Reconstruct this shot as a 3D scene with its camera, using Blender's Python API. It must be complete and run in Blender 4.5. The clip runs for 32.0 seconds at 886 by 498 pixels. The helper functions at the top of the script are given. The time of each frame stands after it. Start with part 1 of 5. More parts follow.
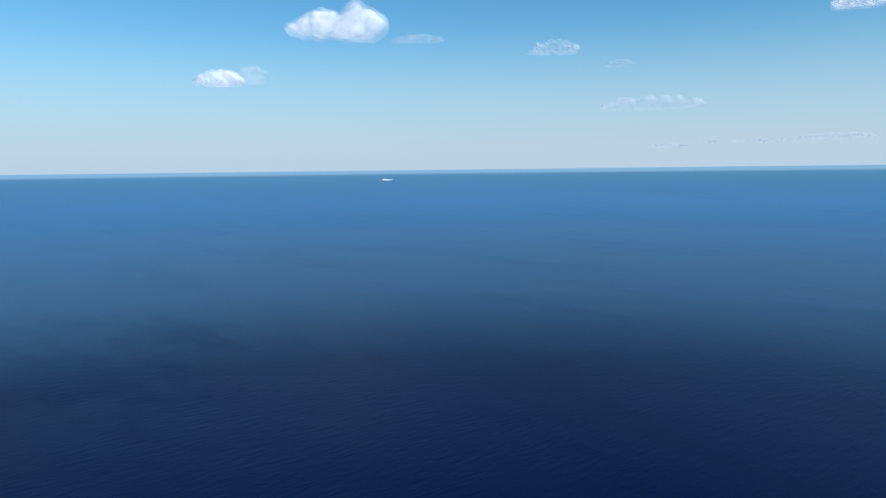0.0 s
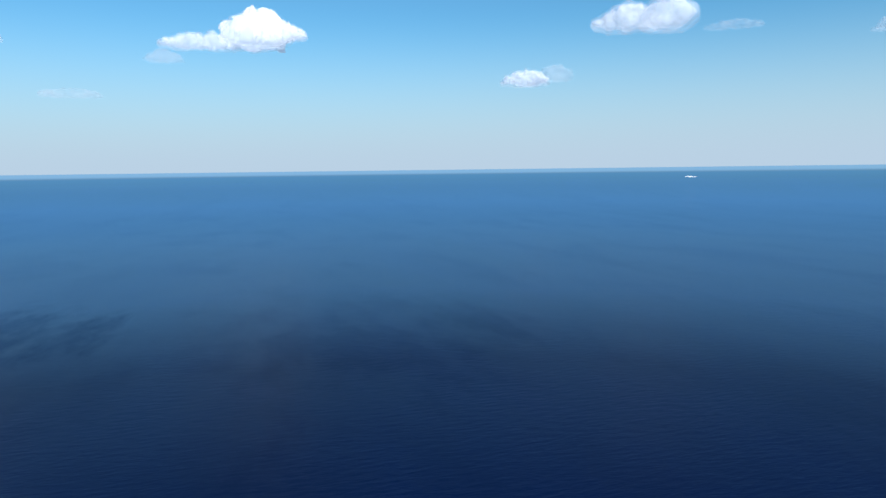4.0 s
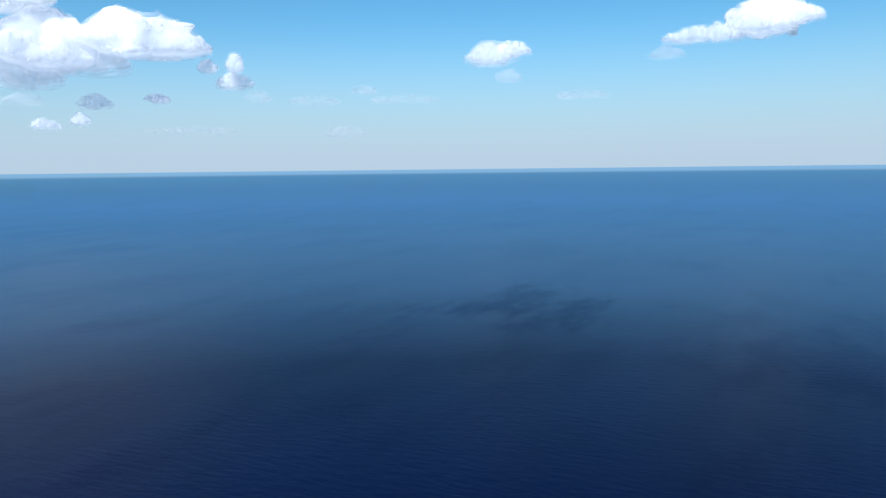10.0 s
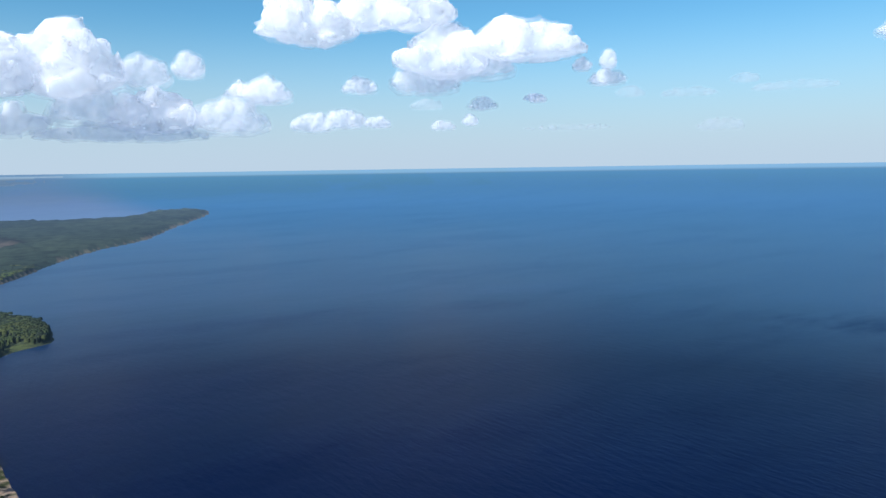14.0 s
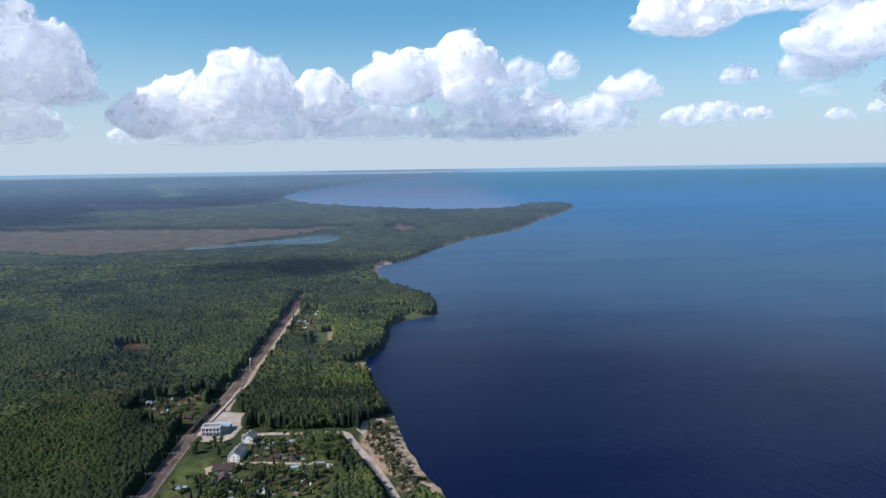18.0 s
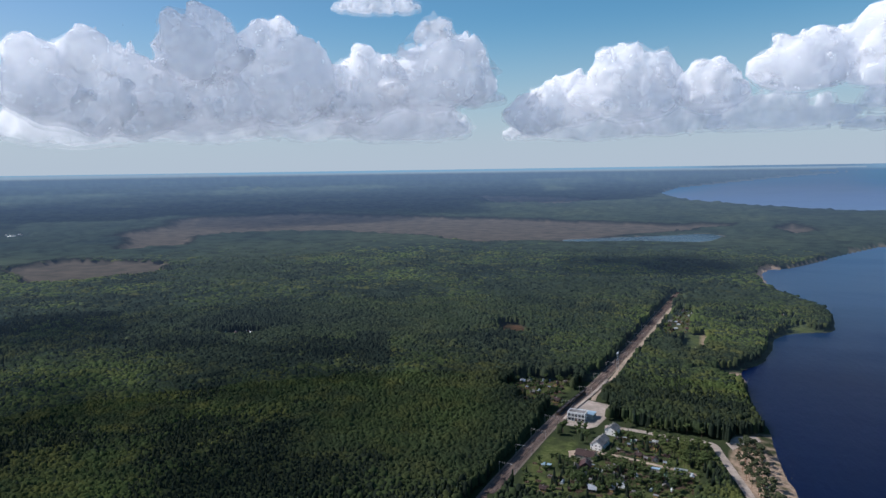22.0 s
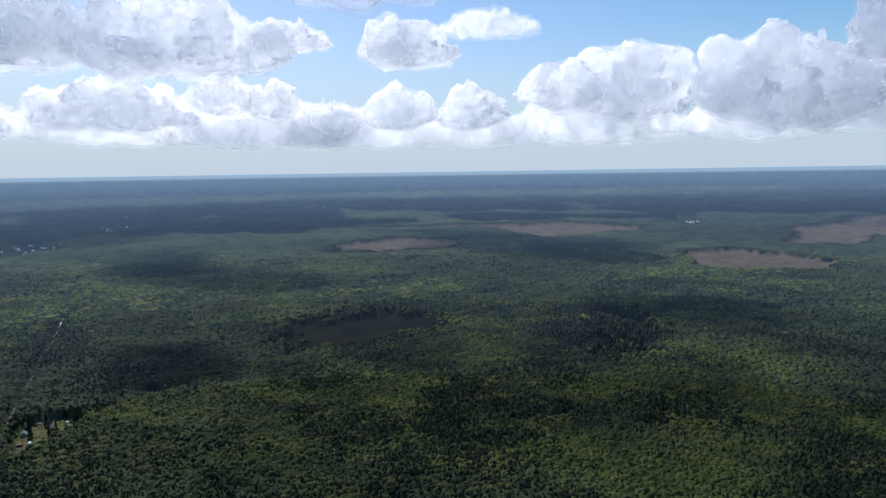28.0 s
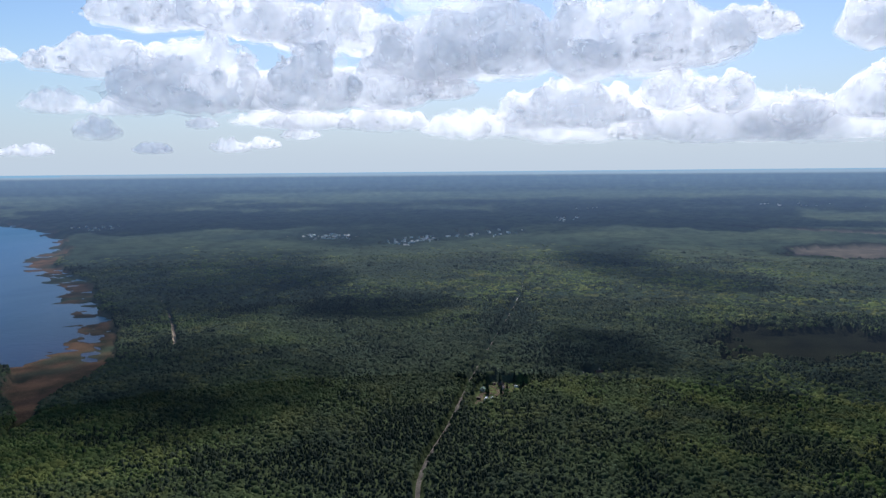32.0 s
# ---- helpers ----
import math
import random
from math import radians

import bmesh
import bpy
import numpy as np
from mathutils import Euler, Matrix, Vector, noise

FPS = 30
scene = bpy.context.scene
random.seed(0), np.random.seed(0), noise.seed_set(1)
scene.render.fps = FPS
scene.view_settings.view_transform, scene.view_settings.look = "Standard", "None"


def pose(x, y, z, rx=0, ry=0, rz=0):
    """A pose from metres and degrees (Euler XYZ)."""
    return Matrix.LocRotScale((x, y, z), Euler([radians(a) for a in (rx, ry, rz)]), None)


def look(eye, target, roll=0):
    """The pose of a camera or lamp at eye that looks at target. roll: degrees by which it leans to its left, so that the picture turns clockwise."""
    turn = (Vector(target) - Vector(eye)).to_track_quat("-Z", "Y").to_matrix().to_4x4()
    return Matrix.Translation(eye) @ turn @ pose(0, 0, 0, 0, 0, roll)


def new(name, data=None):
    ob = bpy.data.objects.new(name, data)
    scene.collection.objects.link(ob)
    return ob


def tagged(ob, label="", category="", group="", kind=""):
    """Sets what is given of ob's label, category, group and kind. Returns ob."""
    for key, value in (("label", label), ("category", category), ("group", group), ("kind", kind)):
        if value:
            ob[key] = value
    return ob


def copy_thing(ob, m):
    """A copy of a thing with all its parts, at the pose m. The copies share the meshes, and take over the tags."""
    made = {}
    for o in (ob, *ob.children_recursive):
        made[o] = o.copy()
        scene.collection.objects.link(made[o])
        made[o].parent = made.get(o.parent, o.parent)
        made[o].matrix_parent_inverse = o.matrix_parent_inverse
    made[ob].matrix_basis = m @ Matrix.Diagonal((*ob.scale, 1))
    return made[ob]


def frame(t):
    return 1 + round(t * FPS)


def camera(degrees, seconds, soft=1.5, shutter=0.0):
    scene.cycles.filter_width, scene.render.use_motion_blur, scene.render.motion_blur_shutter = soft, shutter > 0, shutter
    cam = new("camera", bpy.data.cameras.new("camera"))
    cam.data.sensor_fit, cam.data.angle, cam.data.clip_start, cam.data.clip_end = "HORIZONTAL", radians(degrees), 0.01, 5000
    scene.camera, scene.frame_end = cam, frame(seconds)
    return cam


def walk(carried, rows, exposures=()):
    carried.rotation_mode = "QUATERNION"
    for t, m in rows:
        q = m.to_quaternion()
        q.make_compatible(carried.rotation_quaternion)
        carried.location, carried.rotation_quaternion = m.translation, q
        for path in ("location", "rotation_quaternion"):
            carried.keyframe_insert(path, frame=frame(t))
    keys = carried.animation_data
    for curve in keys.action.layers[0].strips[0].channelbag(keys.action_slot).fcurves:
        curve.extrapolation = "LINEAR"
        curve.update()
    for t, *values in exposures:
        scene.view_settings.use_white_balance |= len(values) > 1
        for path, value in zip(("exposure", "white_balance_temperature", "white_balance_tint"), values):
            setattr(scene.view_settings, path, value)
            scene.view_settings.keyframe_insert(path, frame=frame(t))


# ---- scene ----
EYE = 250.0
cam = camera(65.29, 32.0, soft=1.5)
# seconds, heading, pitch, lean (degrees); the drone hovers and turns on the spot
ROWS = ((0, -129.59, -6.57, 0.67), (0.5, -126.51, -6.60, 0.67), (1, -123.62, -6.62, 0.67), (1.5, -120.59, -6.63, 0.68), (2, -117.54, -6.62, 0.68), 
        (2.5, -114.55, -6.61, 0.69), (4.5, -102.45, -6.56, 0.71), (5, -99.56, -6.56, 0.71), (5.5, -96.54, -6.56, 0.70), (6, -93.51, -6.56, 0.69), 
        (6.5, -90.38, -6.55, 0.68), (7, -87.16, -6.54, 0.67), (7.5, -83.85, -6.54, 0.66), (8, -80.51, -6.54, 0.65), (8.5, -77.08, -6.55, 0.65), 
        (9, -73.51, -6.57, 0.64), (9.5, -69.96, -6.58, 0.64), (10, -66.41, -6.60, 0.63), (10.5, -62.90, -6.62, 0.64), (11, -59.33, -6.65, 0.65), 
        (11.5, -55.69, -6.67, 0.67), (12, -51.91, -6.69, 0.70), (12.5, -48.12, -6.69, 0.73), (13, -44.37, -6.68, 0.76), (13.5, -40.62, -6.68, 0.80), 
        (14, -36.86, -6.67, 0.83), (14.5, -33.00, -6.66, 0.86), (16.5, -18.31, -6.63, 0.90), (17, -14.69, -6.63, 0.90), (17.5, -11.08, -6.63, 0.88), 
        (18, -7.39, -6.63, 0.86), (18.5, -3.71, -6.64, 0.83), (19, 0.00, -6.64, 0.80), (19.5, 3.74, -6.64, 0.79), (20, 7.29, -6.64, 0.78), 
        (20.5, 11.12, -6.63, 0.78), (21, 15.05, -6.62, 0.79), (21.5, 19.04, -6.60, 0.81), (22, 23.11, -6.58, 0.83), (22.5, 27.29, -6.56, 0.85), 
        (23, 31.53, -6.54, 0.87), (23.5, 35.83, -6.53, 0.89), (24, 40.07, -6.52, 0.91), (24.5, 44.39, -6.51, 0.92), (25, 48.77, -6.50, 0.92), 
        (25.5, 53.04, -6.49, 0.92), (27.5, 70.49, -6.41, 0.88), (28, 74.95, -6.40, 0.85), (28.5, 79.39, -6.40, 0.81), (29, 83.83, -6.41, 0.76), 
        (29.5, 88.29, -6.42, 0.71), (30, 92.70, -6.43, 0.66), (30.5, 97.14, -6.43, 0.62), (31, 101.59, -6.43, 0.58), (31.5, 106.09, -6.42, 0.55), 
        (32, 110.57, -6.41, 0.52),)
walk(cam, [(t, pose(0, 0, EYE, 90 + p, r, a)) for t, a, p, r in ROWS], exposures=[
    (0.0, 0.26, 5850, 10), (11.0, 0.25, 5850, 10), (14.0, 0.30, 5950, 11), (17.0, 0.36, 6130, 15), (18.0, 0.32, 6130, 15), (19.0, 0.14, 6130, 15),
    (20.5, 0.0, 6130, 15), (22.0, 0.02, 6130, 15), (24.0, 0.02, 6130, 15), (25.5, 0.10, 6130, 15), (28.0, 0.27, 6130, 15), (32.0, 0.26, 6130, 15)])

# ---- light ----
scene.cycles.transparent_max_bounces = 32
scene.cycles.diffuse_bounces = 8
SUN_AZ, SUN_EL = 104.0, 42.0     # heading counted to the left from +y, height, degrees
sun_dir = Vector((-math.sin(radians(SUN_AZ)) * math.cos(radians(SUN_EL)),
                  math.cos(radians(SUN_AZ)) * math.cos(radians(SUN_EL)), math.sin(radians(SUN_EL))))
sun_data = bpy.data.lights.new("sun", "SUN")
sun_data.energy, sun_data.angle, sun_data.color = 5.0, radians(0.53), (1.0, 0.95, 0.87)
sun = new("sun", sun_data)
sun.matrix_world = look(sun_dir * 3000, (0, 0, 0))

world = bpy.data.worlds.new("sky")
scene.world = world
world.use_nodes = True
wn, wl = world.node_tree.nodes, world.node_tree.links
wn.clear()
sky = wn.new("ShaderNodeTexSky")
sky.sky_type, sky.sun_disc = "NISHITA", False
sky.sun_elevation, sky.sun_rotation = radians(SUN_EL), radians(-SUN_AZ)
sky.altitude, sky.air_density, sky.dust_density, sky.ozone_density = 250, 1.1, 0.35, 3.0
bg = wn.new("ShaderNodeBackground")
bg.inputs["Strength"].default_value = 0.09
wo = wn.new("ShaderNodeOutputWorld")
tint = wn.new("ShaderNodeMix")
tint.data_type, tint.blend_type = "RGBA", "MULTIPLY"
tint.inputs[0].default_value = 1.0
# bluer away from the sun, paler round it
side = wn.new("ShaderNodeVectorMath")
side.operation = "DOT_PRODUCT"
side.inputs[1].default_value = tuple(sun_dir)
wl.new(wn.new("ShaderNodeTexCoord").outputs["Generated"], side.inputs[0])
near_sun = wn.new("ShaderNodeMapRange")
near_sun.interpolation_type = "SMOOTHSTEP"
near_sun.inputs["From Min"].default_value, near_sun.inputs["From Max"].default_value = 0.1, 1.0
wl.new(side.outputs["Value"], near_sun.inputs["Value"])
hue = wn.new("ShaderNodeMix")
hue.data_type = "RGBA"
hue.inputs[6].default_value, hue.inputs[7].default_value = (0.62, 1.03, 1.08, 1), (1.0, 0.97, 1.0, 1)
wl.new(near_sun.outputs[0], hue.inputs[0])
wl.new(hue.outputs[2], tint.inputs[7])
wl.new(sky.outputs[0], tint.inputs[6])
# the air whitens towards the skyline
lift = wn.new("ShaderNodeSeparateXYZ")
wl.new(wn.new("ShaderNodeTexCoord").outputs["Generated"], lift.inputs[0])
low = wn.new("ShaderNodeMapRange")
low.interpolation_type = "SMOOTHSTEP"
for key, value in (("From Min", 0.0), ("From Max", 0.22), ("To Min", 0.97), ("To Max", 0.0)):
    low.inputs[key].default_value = value
wl.new(lift.outputs["Z"], low.inputs["Value"])
air = wn.new("ShaderNodeMix")
air.data_type = "RGBA"
air.inputs[7].default_value = (4.95, 5.85, 6.5, 1)
wl.new(low.outputs[0], air.inputs[0])
wl.new(tint.outputs[2], air.inputs[6])
wl.new(air.outputs[2], bg.inputs["Color"])
wl.new(bg.outputs[0], wo.inputs["Surface"])


# ---- numbers: noise, plan and distance ----
def lattice(ix, iy, iz, seed):
    h = (ix * 374761393 + iy * 668265263 + iz * 2147483647 + seed * 974711) & 0xFFFFFFFF
    h = ((h ^ (h >> 13)) * 1274126177) & 0xFFFFFFFF
    return ((h ^ (h >> 16)) & 0xFFFF) / 32767.5 - 1.0


def vnoise(p, seed=0):
    """Smooth noise, -1 to 1, of points (n, 3)."""
    f = np.floor(p).astype(np.int64)
    u = p - f
    u = u * u * (3 - 2 * u)
    out = 0
    for a in (0, 1):
        for b in (0, 1):
            for c in (0, 1):
                w = np.abs(1 - a - u[:, 0]) * np.abs(1 - b - u[:, 1]) * np.abs(1 - c - u[:, 2])
                out = out + w * lattice(f[:, 0] + a, f[:, 1] + b, f[:, 2] + c, seed)
    return out


def fbm(p, octaves=4, seed=0, billow=False):
    out, amp = 0, 1.0
    for k in range(octaves):
        n = vnoise(p * 2.03 ** k + 17.3 * k, seed + k)
        out, amp = out + amp * (np.abs(n) * 2 - 0.6 if billow else n), amp * (0.6 if billow else 0.5)
    return out


def fbm2(x, y, size, octaves=4, seed=0):
    return fbm(np.stack([x / size, y / size, np.zeros_like(x) + 0.37], 1), octaves, seed)


FLAT, DEEP = 2800.0, 2000.0


def distant(p):
    """Past FLAT metres the country draws in and rises to the skyline, which lies at eye height."""
    d = np.maximum(np.hypot(p[:, 0], p[:, 1]), 1.0)
    r = np.where(d < FLAT, d, FLAT + DEEP * (1 - np.exp(-(d - FLAT) / DEEP)))
    s = (r / d)[:, None]
    return np.concatenate([p[:, :2] * s, EYE + (p[:, 2:] - EYE) * s], 1)


def curve_through(pts, steps=4):
    p = np.array(pts, float)
    q = np.concatenate([[2 * p[0] - p[1]], p, [2 * p[-1] - p[-2]]])
    out = []
    for i in range(1, len(q) - 2):
        for k in range(steps):
            t = k / steps
            a, b, c, d = q[i - 1], q[i], q[i + 1], q[i + 2]
            out.append(0.5 * (2 * b + (c - a) * t + (2 * a - 5 * b + 4 * c - d) * t * t + (3 * b - a - 3 * c + d) * t ** 3))
    return np.array(out + [p[-1]])


def line_dist(x, y, line, closed=False):
    p = np.array(line, float)
    if closed:
        p = np.concatenate([p, p[:1]])
    best = np.full(len(x), 1e12)
    for (ax, ay), (bx, by) in zip(p[:-1], p[1:]):
        dx, dy = bx - ax, by - ay
        t = np.clip(((x - ax) * dx + (y - ay) * dy) / (dx * dx + dy * dy + 1e-9), 0, 1)
        best = np.minimum(best, (x - ax - t * dx) ** 2 + (y - ay - t * dy) ** 2)
    return np.sqrt(best)


def inside(x, y, ring):
    p = np.array(ring, float)
    q = np.roll(p, -1, 0)
    hit = np.zeros(len(x), bool)
    for (ax, ay), (bx, by) in zip(p, q):
        if ay != by:
            hit ^= ((ay > y) != (by > y)) & (x < (bx - ax) * (y - ay) / (by - ay) + ax)
    return hit


def depth(x, y, ring):
    """Metres inside a ring; outside it, less than nothing."""
    d = line_dist(x, y, ring, True)
    return np.where(inside(x, y, ring), d, -d)


# ---- plan (metres; the drone hovers over 0, 0) ----
SHORE_NEAR = [(63, 501), (59, 519), (49, 555), (40, 613), (35, 664), (33, 702), (28, 720), (17, 800), (14, 847), (9, 878),
              (15, 911), (33, 940), (45, 997), (54, 1077), (73, 1121), (112, 1145), (137, 1166), (147, 1245), (143, 1317), (120, 1368)]
SHORE_BAY = [(90, 1451), (68, 1551), (54, 1656), (61, 1773), (80, 1814), (129, 1866), (197, 2009), (291, 2223), (394, 2407), (488, 2539),
             (583, 2638), (711, 2849), (885, 3229), (1060, 3552), (1377, 4214), (1414, 4617), (1133, 4547), (960, 4195), (739, 4017), (490, 4132)]
SHORE_FAR = [(264, 4305), (-19, 4711), (-269, 5089), (-432, 5592), (-630, 6456), (-705, 7055), (-658, 8545), (-362, 10017), (56, 12098),
             (852, 15944), (2374, 21509), (4939, 34577), (30000, 120000)]
SHORE_REEDS = [(-625, -860), (-674, -843), (-698, -867), (-742, -867), (-771, -924), (-833, -970), (-906, -1053), (-970, -1145),
               (-985, -1213), (-1086, -1299), (-1177, -1445), (-1255, -1588), (-1290, -1678), (-1423, -1826), (-1647, -2011)]
SHORE_WEST = [(-1921, -2328), (-2194, -2725), (-2401, -3158), (-2480, -3500), (-2300, -4500), (-2000, -7000), (-4000, -20000), (-40000, -120000)]
SHORE_UNDER = [(-600, -930), (-480, -960), (-300, -800), (-100, -500), (60, -220), (90, 60), (76, 330)]
near_line = curve_through(SHORE_UNDER + SHORE_NEAR + SHORE_BAY, 3)
LAND = np.concatenate([near_line, SHORE_FAR, [(-200000, 120000), (-200000, -120000)], SHORE_WEST[::-1], SHORE_REEDS[::-1]])
LAGOON = curve_through([(-45, 2639), (-123, 2698), (-286, 2563), (-453, 2444), (-571, 2349), (-508, 2324), (-363, 2376), (-208, 2393), (-91, 2435), (-45, 2639)], 3)
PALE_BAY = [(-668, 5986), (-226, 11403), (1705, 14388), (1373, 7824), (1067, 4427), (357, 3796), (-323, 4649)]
BOGS = [
    [(-31, 3011), (-516, 3025), (-1095, 3173), (-1653, 3203), (-2334, 3306), (-2643, 2795), (-2203, 1977), (-1956, 1843), (-1826, 2271),
     (-1489, 2371), (-1094, 2289), (-765, 2120), (-589, 2297), (-338, 2618)],
    [(-2080, 1877), (-1802, 1623), (-1702, 1776), (-1900, 2000)],
    [(-1766, 1166), (-1783, 1352), (-1454, 1439), (-1333, 1341), (-1365, 1106), (-1483, 1012)],
    [(-2573, 1535), (-2959, 1381), (-2916, 1166), (-3019, 589), (-3149, 103), (-2874, 560), (-2857, 932), (-2296, 983), (-2413, 1439)],
    [(-2319, 221), (-2512, 489), (-2307, 711), (-2050, 540), (-2069, 229)],
    [(-2156, 5807), (-1567, 5734), (-938, 5109), (-1142, 4583), (-1632, 4701)],
    [(140, 2860), (226, 3080), (278, 2838), (207, 2672)],
]
RED_HEATH = [(-342, 1004), (-342, 1043), (-314, 1038), (-288, 1004), (-290, 970), (-319, 972)]
FIELDS = [[(-7372, 8418), (-7661, 9408), (-6213, 8428), (-5833, 7401)]]
MARSHES = [[(-1151, 4), (-1217, 234), (-1046, 311), (-968, 253), (-916, 67), (-1000, 2)],
           [(-1054, 556), (-1074, 643), (-879, 574), (-775, 499), (-796, 436)]]
SPRUCE_LOT = [(-520, 880), (-472, 897), (-392, 741), (-428, 727)]
CLEARING = [(-66, 990), (-64, 1062), (-38, 1064), (-36, 1000), (-48, 966)]
GREEN = [(69, 1148), (90, 1178), (114, 1155), (90, 1122)]
REEDBED = [(-440, -600), (-498, -642), (-565, -672), (-645, -715), (-794, -830), (-927, -959), (-1083, -1218), (-1255, -1463),
           (-1405, -1677), (-1625, -1863), (-1983, -2269), (-2309, -2741), (-2500, -3300), (-1900, -2500), (-1200, -1700), (-700, -1000)]
SQUARE = [(-146, 723), (-117, 714), (-114, 680), (-119, 648), (-126, 640), (-150, 642), (-149, 696)]
LAWN = [(-150, 612), (-127, 608), (-123, 575), (-140, 545), (-156, 540)]
GARDENS = [(-128, 560), (-118, 588), (-94, 640), (-52, 640), (-46, 585), (-22, 570), (-28, 535), (-60, 515), (-116, 503)]
SOUTH_PLOTS = [(-160, 539), (-140, 565), (-124, 555), (-111, 564), (-69, 574), (-22, 568), (-12, 550), (-24, 529), (-27, 481), (-151, 484)]
THICKET = [(-55, 637), (-21, 636), (-2, 586), (-23, 574), (-45, 584)]
DACHAS_WEST = [(-240, 722), (-230, 776), (-200, 775), (-172, 790), (-166, 688), (-217, 708)]
DACHAS_NORTH = [(-98, 1163), (-84, 1242), (-66, 1230), (-64, 1072), (-98, 1050)]
HAMLET = [(-660, -216), (-726, -234), (-774, -228), (-772, -186), (-735, -178), (-694, -200)]
BEACH = [(66, 480), (49, 501), (20, 520), (8, 560), (0, 629), (4, 668), (22, 676), (40, 690), (50, 640), (60, 560)]
RAIL = [(-2900, -580), (-2189, -472), (-1680, -401), (-1215, -319), (-838, -265), (-633, -230), (-468, -199), (-330, -100), (-220, 100),
        (-178, 320), (-169, 507), (-163, 616), (-157, 687), (-148, 749), (-140, 835), (-131, 958), (-122, 1100), (-111, 1290), (-104, 1420)]
rail_line = curve_through(RAIL, 8)
ROADS = [[(-112, 652), (-83, 651), (-49, 646), (-17, 643), (-8, 622), (4, 583), (16, 543), (26, 498), (34, 440)],
         [(-131, 579), (-116, 588), (-85, 585), (-45, 576), (-24, 571)],
         [(-137, 722), (-138, 745), (-131, 807), (-128, 887), (-121, 960), (-113, 1100), (-103, 1260)]]
ROADS.append([(-1080, -1010), (-1021, -951), (-917, -840), (-836, -762), (-760, -690)])
ROADS = [curve_through(r, 4) for r in ROADS]
GROUND = 1.2


# ---- materials ----
def material(name):
    m = bpy.data.materials.new(name)
    m.use_nodes = True
    n, l = m.node_tree.nodes, m.node_tree.links
    return m, n, l, n["Principled BSDF"]


def tex(n, l, kind, scale, detail=4.0, vector=None, **more):
    t = n.new("ShaderNodeTex" + kind)
    t.inputs["Scale"].default_value = scale
    if "Detail" in t.inputs:
        t.inputs["Detail"].default_value = detail
    for key, value in more.items():
        t.inputs[key].default_value = value
    if vector is not None:
        l.new(vector, t.inputs["Vector"])
    return t


def ramp(n, l, factor, stops):
    r = n.new("ShaderNodeValToRGB")
    while len(r.color_ramp.elements) < len(stops):
        r.color_ramp.elements.new(0.5)
    for e, (at, c) in zip(r.color_ramp.elements, stops):
        e.position, e.color = at, (*c, 1)
    l.new(factor, r.inputs[0])
    return r.outputs[0]


def mixed(n, l, factor, a, b, blend="MIX"):
    m = n.new("ShaderNodeMix")
    m.data_type, m.blend_type = "RGBA", blend
    for socket, value in ((m.inputs[0], factor), (m.inputs[6], a), (m.inputs[7], b)):
        if isinstance(value, (int, float)):
            socket.default_value = value
        elif isinstance(value, tuple):
            socket.default_value = (*value, 1)
        else:
            l.new(value, socket)
    return m.outputs[2]


def math_node(n, l, op, a, b=0.0):
    m = n.new("ShaderNodeMath")
    m.operation = op
    for socket, value in zip(m.inputs, (a, b)):
        if isinstance(value, (int, float)):
            socket.default_value = value
        else:
            l.new(value, socket)
    return m.outputs[0]


def bump(n, l, bsdf, height, strength, distance):
    b = n.new("ShaderNodeBump")
    b.inputs["Strength"].default_value, b.inputs["Distance"].default_value = strength, distance
    l.new(height, b.inputs["Height"])
    l.new(b.outputs[0], bsdf.inputs["Normal"])


def plain(name, colour, rough=0.7, metal=0.0, grain=0.15, size=1.0):
    """Paint, wood, stone or metal with worn, uneven colour."""
    m, n, l, b = material(name)
    at = n.new("ShaderNodeNewGeometry").outputs["Position"]
    big, fine = tex(n, l, "Noise", 0.35 / size, 4, at), tex(n, l, "Noise", 3.0 / size, 5, at)
    f = math_node(n, l, "MULTIPLY", big.outputs[0], fine.outputs[0])
    dark = tuple(c * (1 - 2.2 * grain) for c in colour)
    light = tuple(min(1, c * (1 + grain)) for c in colour)
    l.new(ramp(n, l, f, [(0.1, dark), (0.4, light)]), b.inputs["Base Color"])
    b.inputs["Roughness"].default_value, b.inputs["Metallic"].default_value = rough, metal
    b.inputs["Specular IOR Level"].default_value = 0.15 if rough > 0.6 else 0.5
    return m


# haze colours put into the far country's emission: halfway, far out, at the skyline
LAND_HAZE = (0.050, 0.079, 0.130), (0.108, 0.172, 0.262), (0.17, 0.24, 0.31)


def haze_glow(n, l, b, middle, end, rim, first=0.16):
    """Haze painted in as emission, growing with distance, on land, lake and woods."""
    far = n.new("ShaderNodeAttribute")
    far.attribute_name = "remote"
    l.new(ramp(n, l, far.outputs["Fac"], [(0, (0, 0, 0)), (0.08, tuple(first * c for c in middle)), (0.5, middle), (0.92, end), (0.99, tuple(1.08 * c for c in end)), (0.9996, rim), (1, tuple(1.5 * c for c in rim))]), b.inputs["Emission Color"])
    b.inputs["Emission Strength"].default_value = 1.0


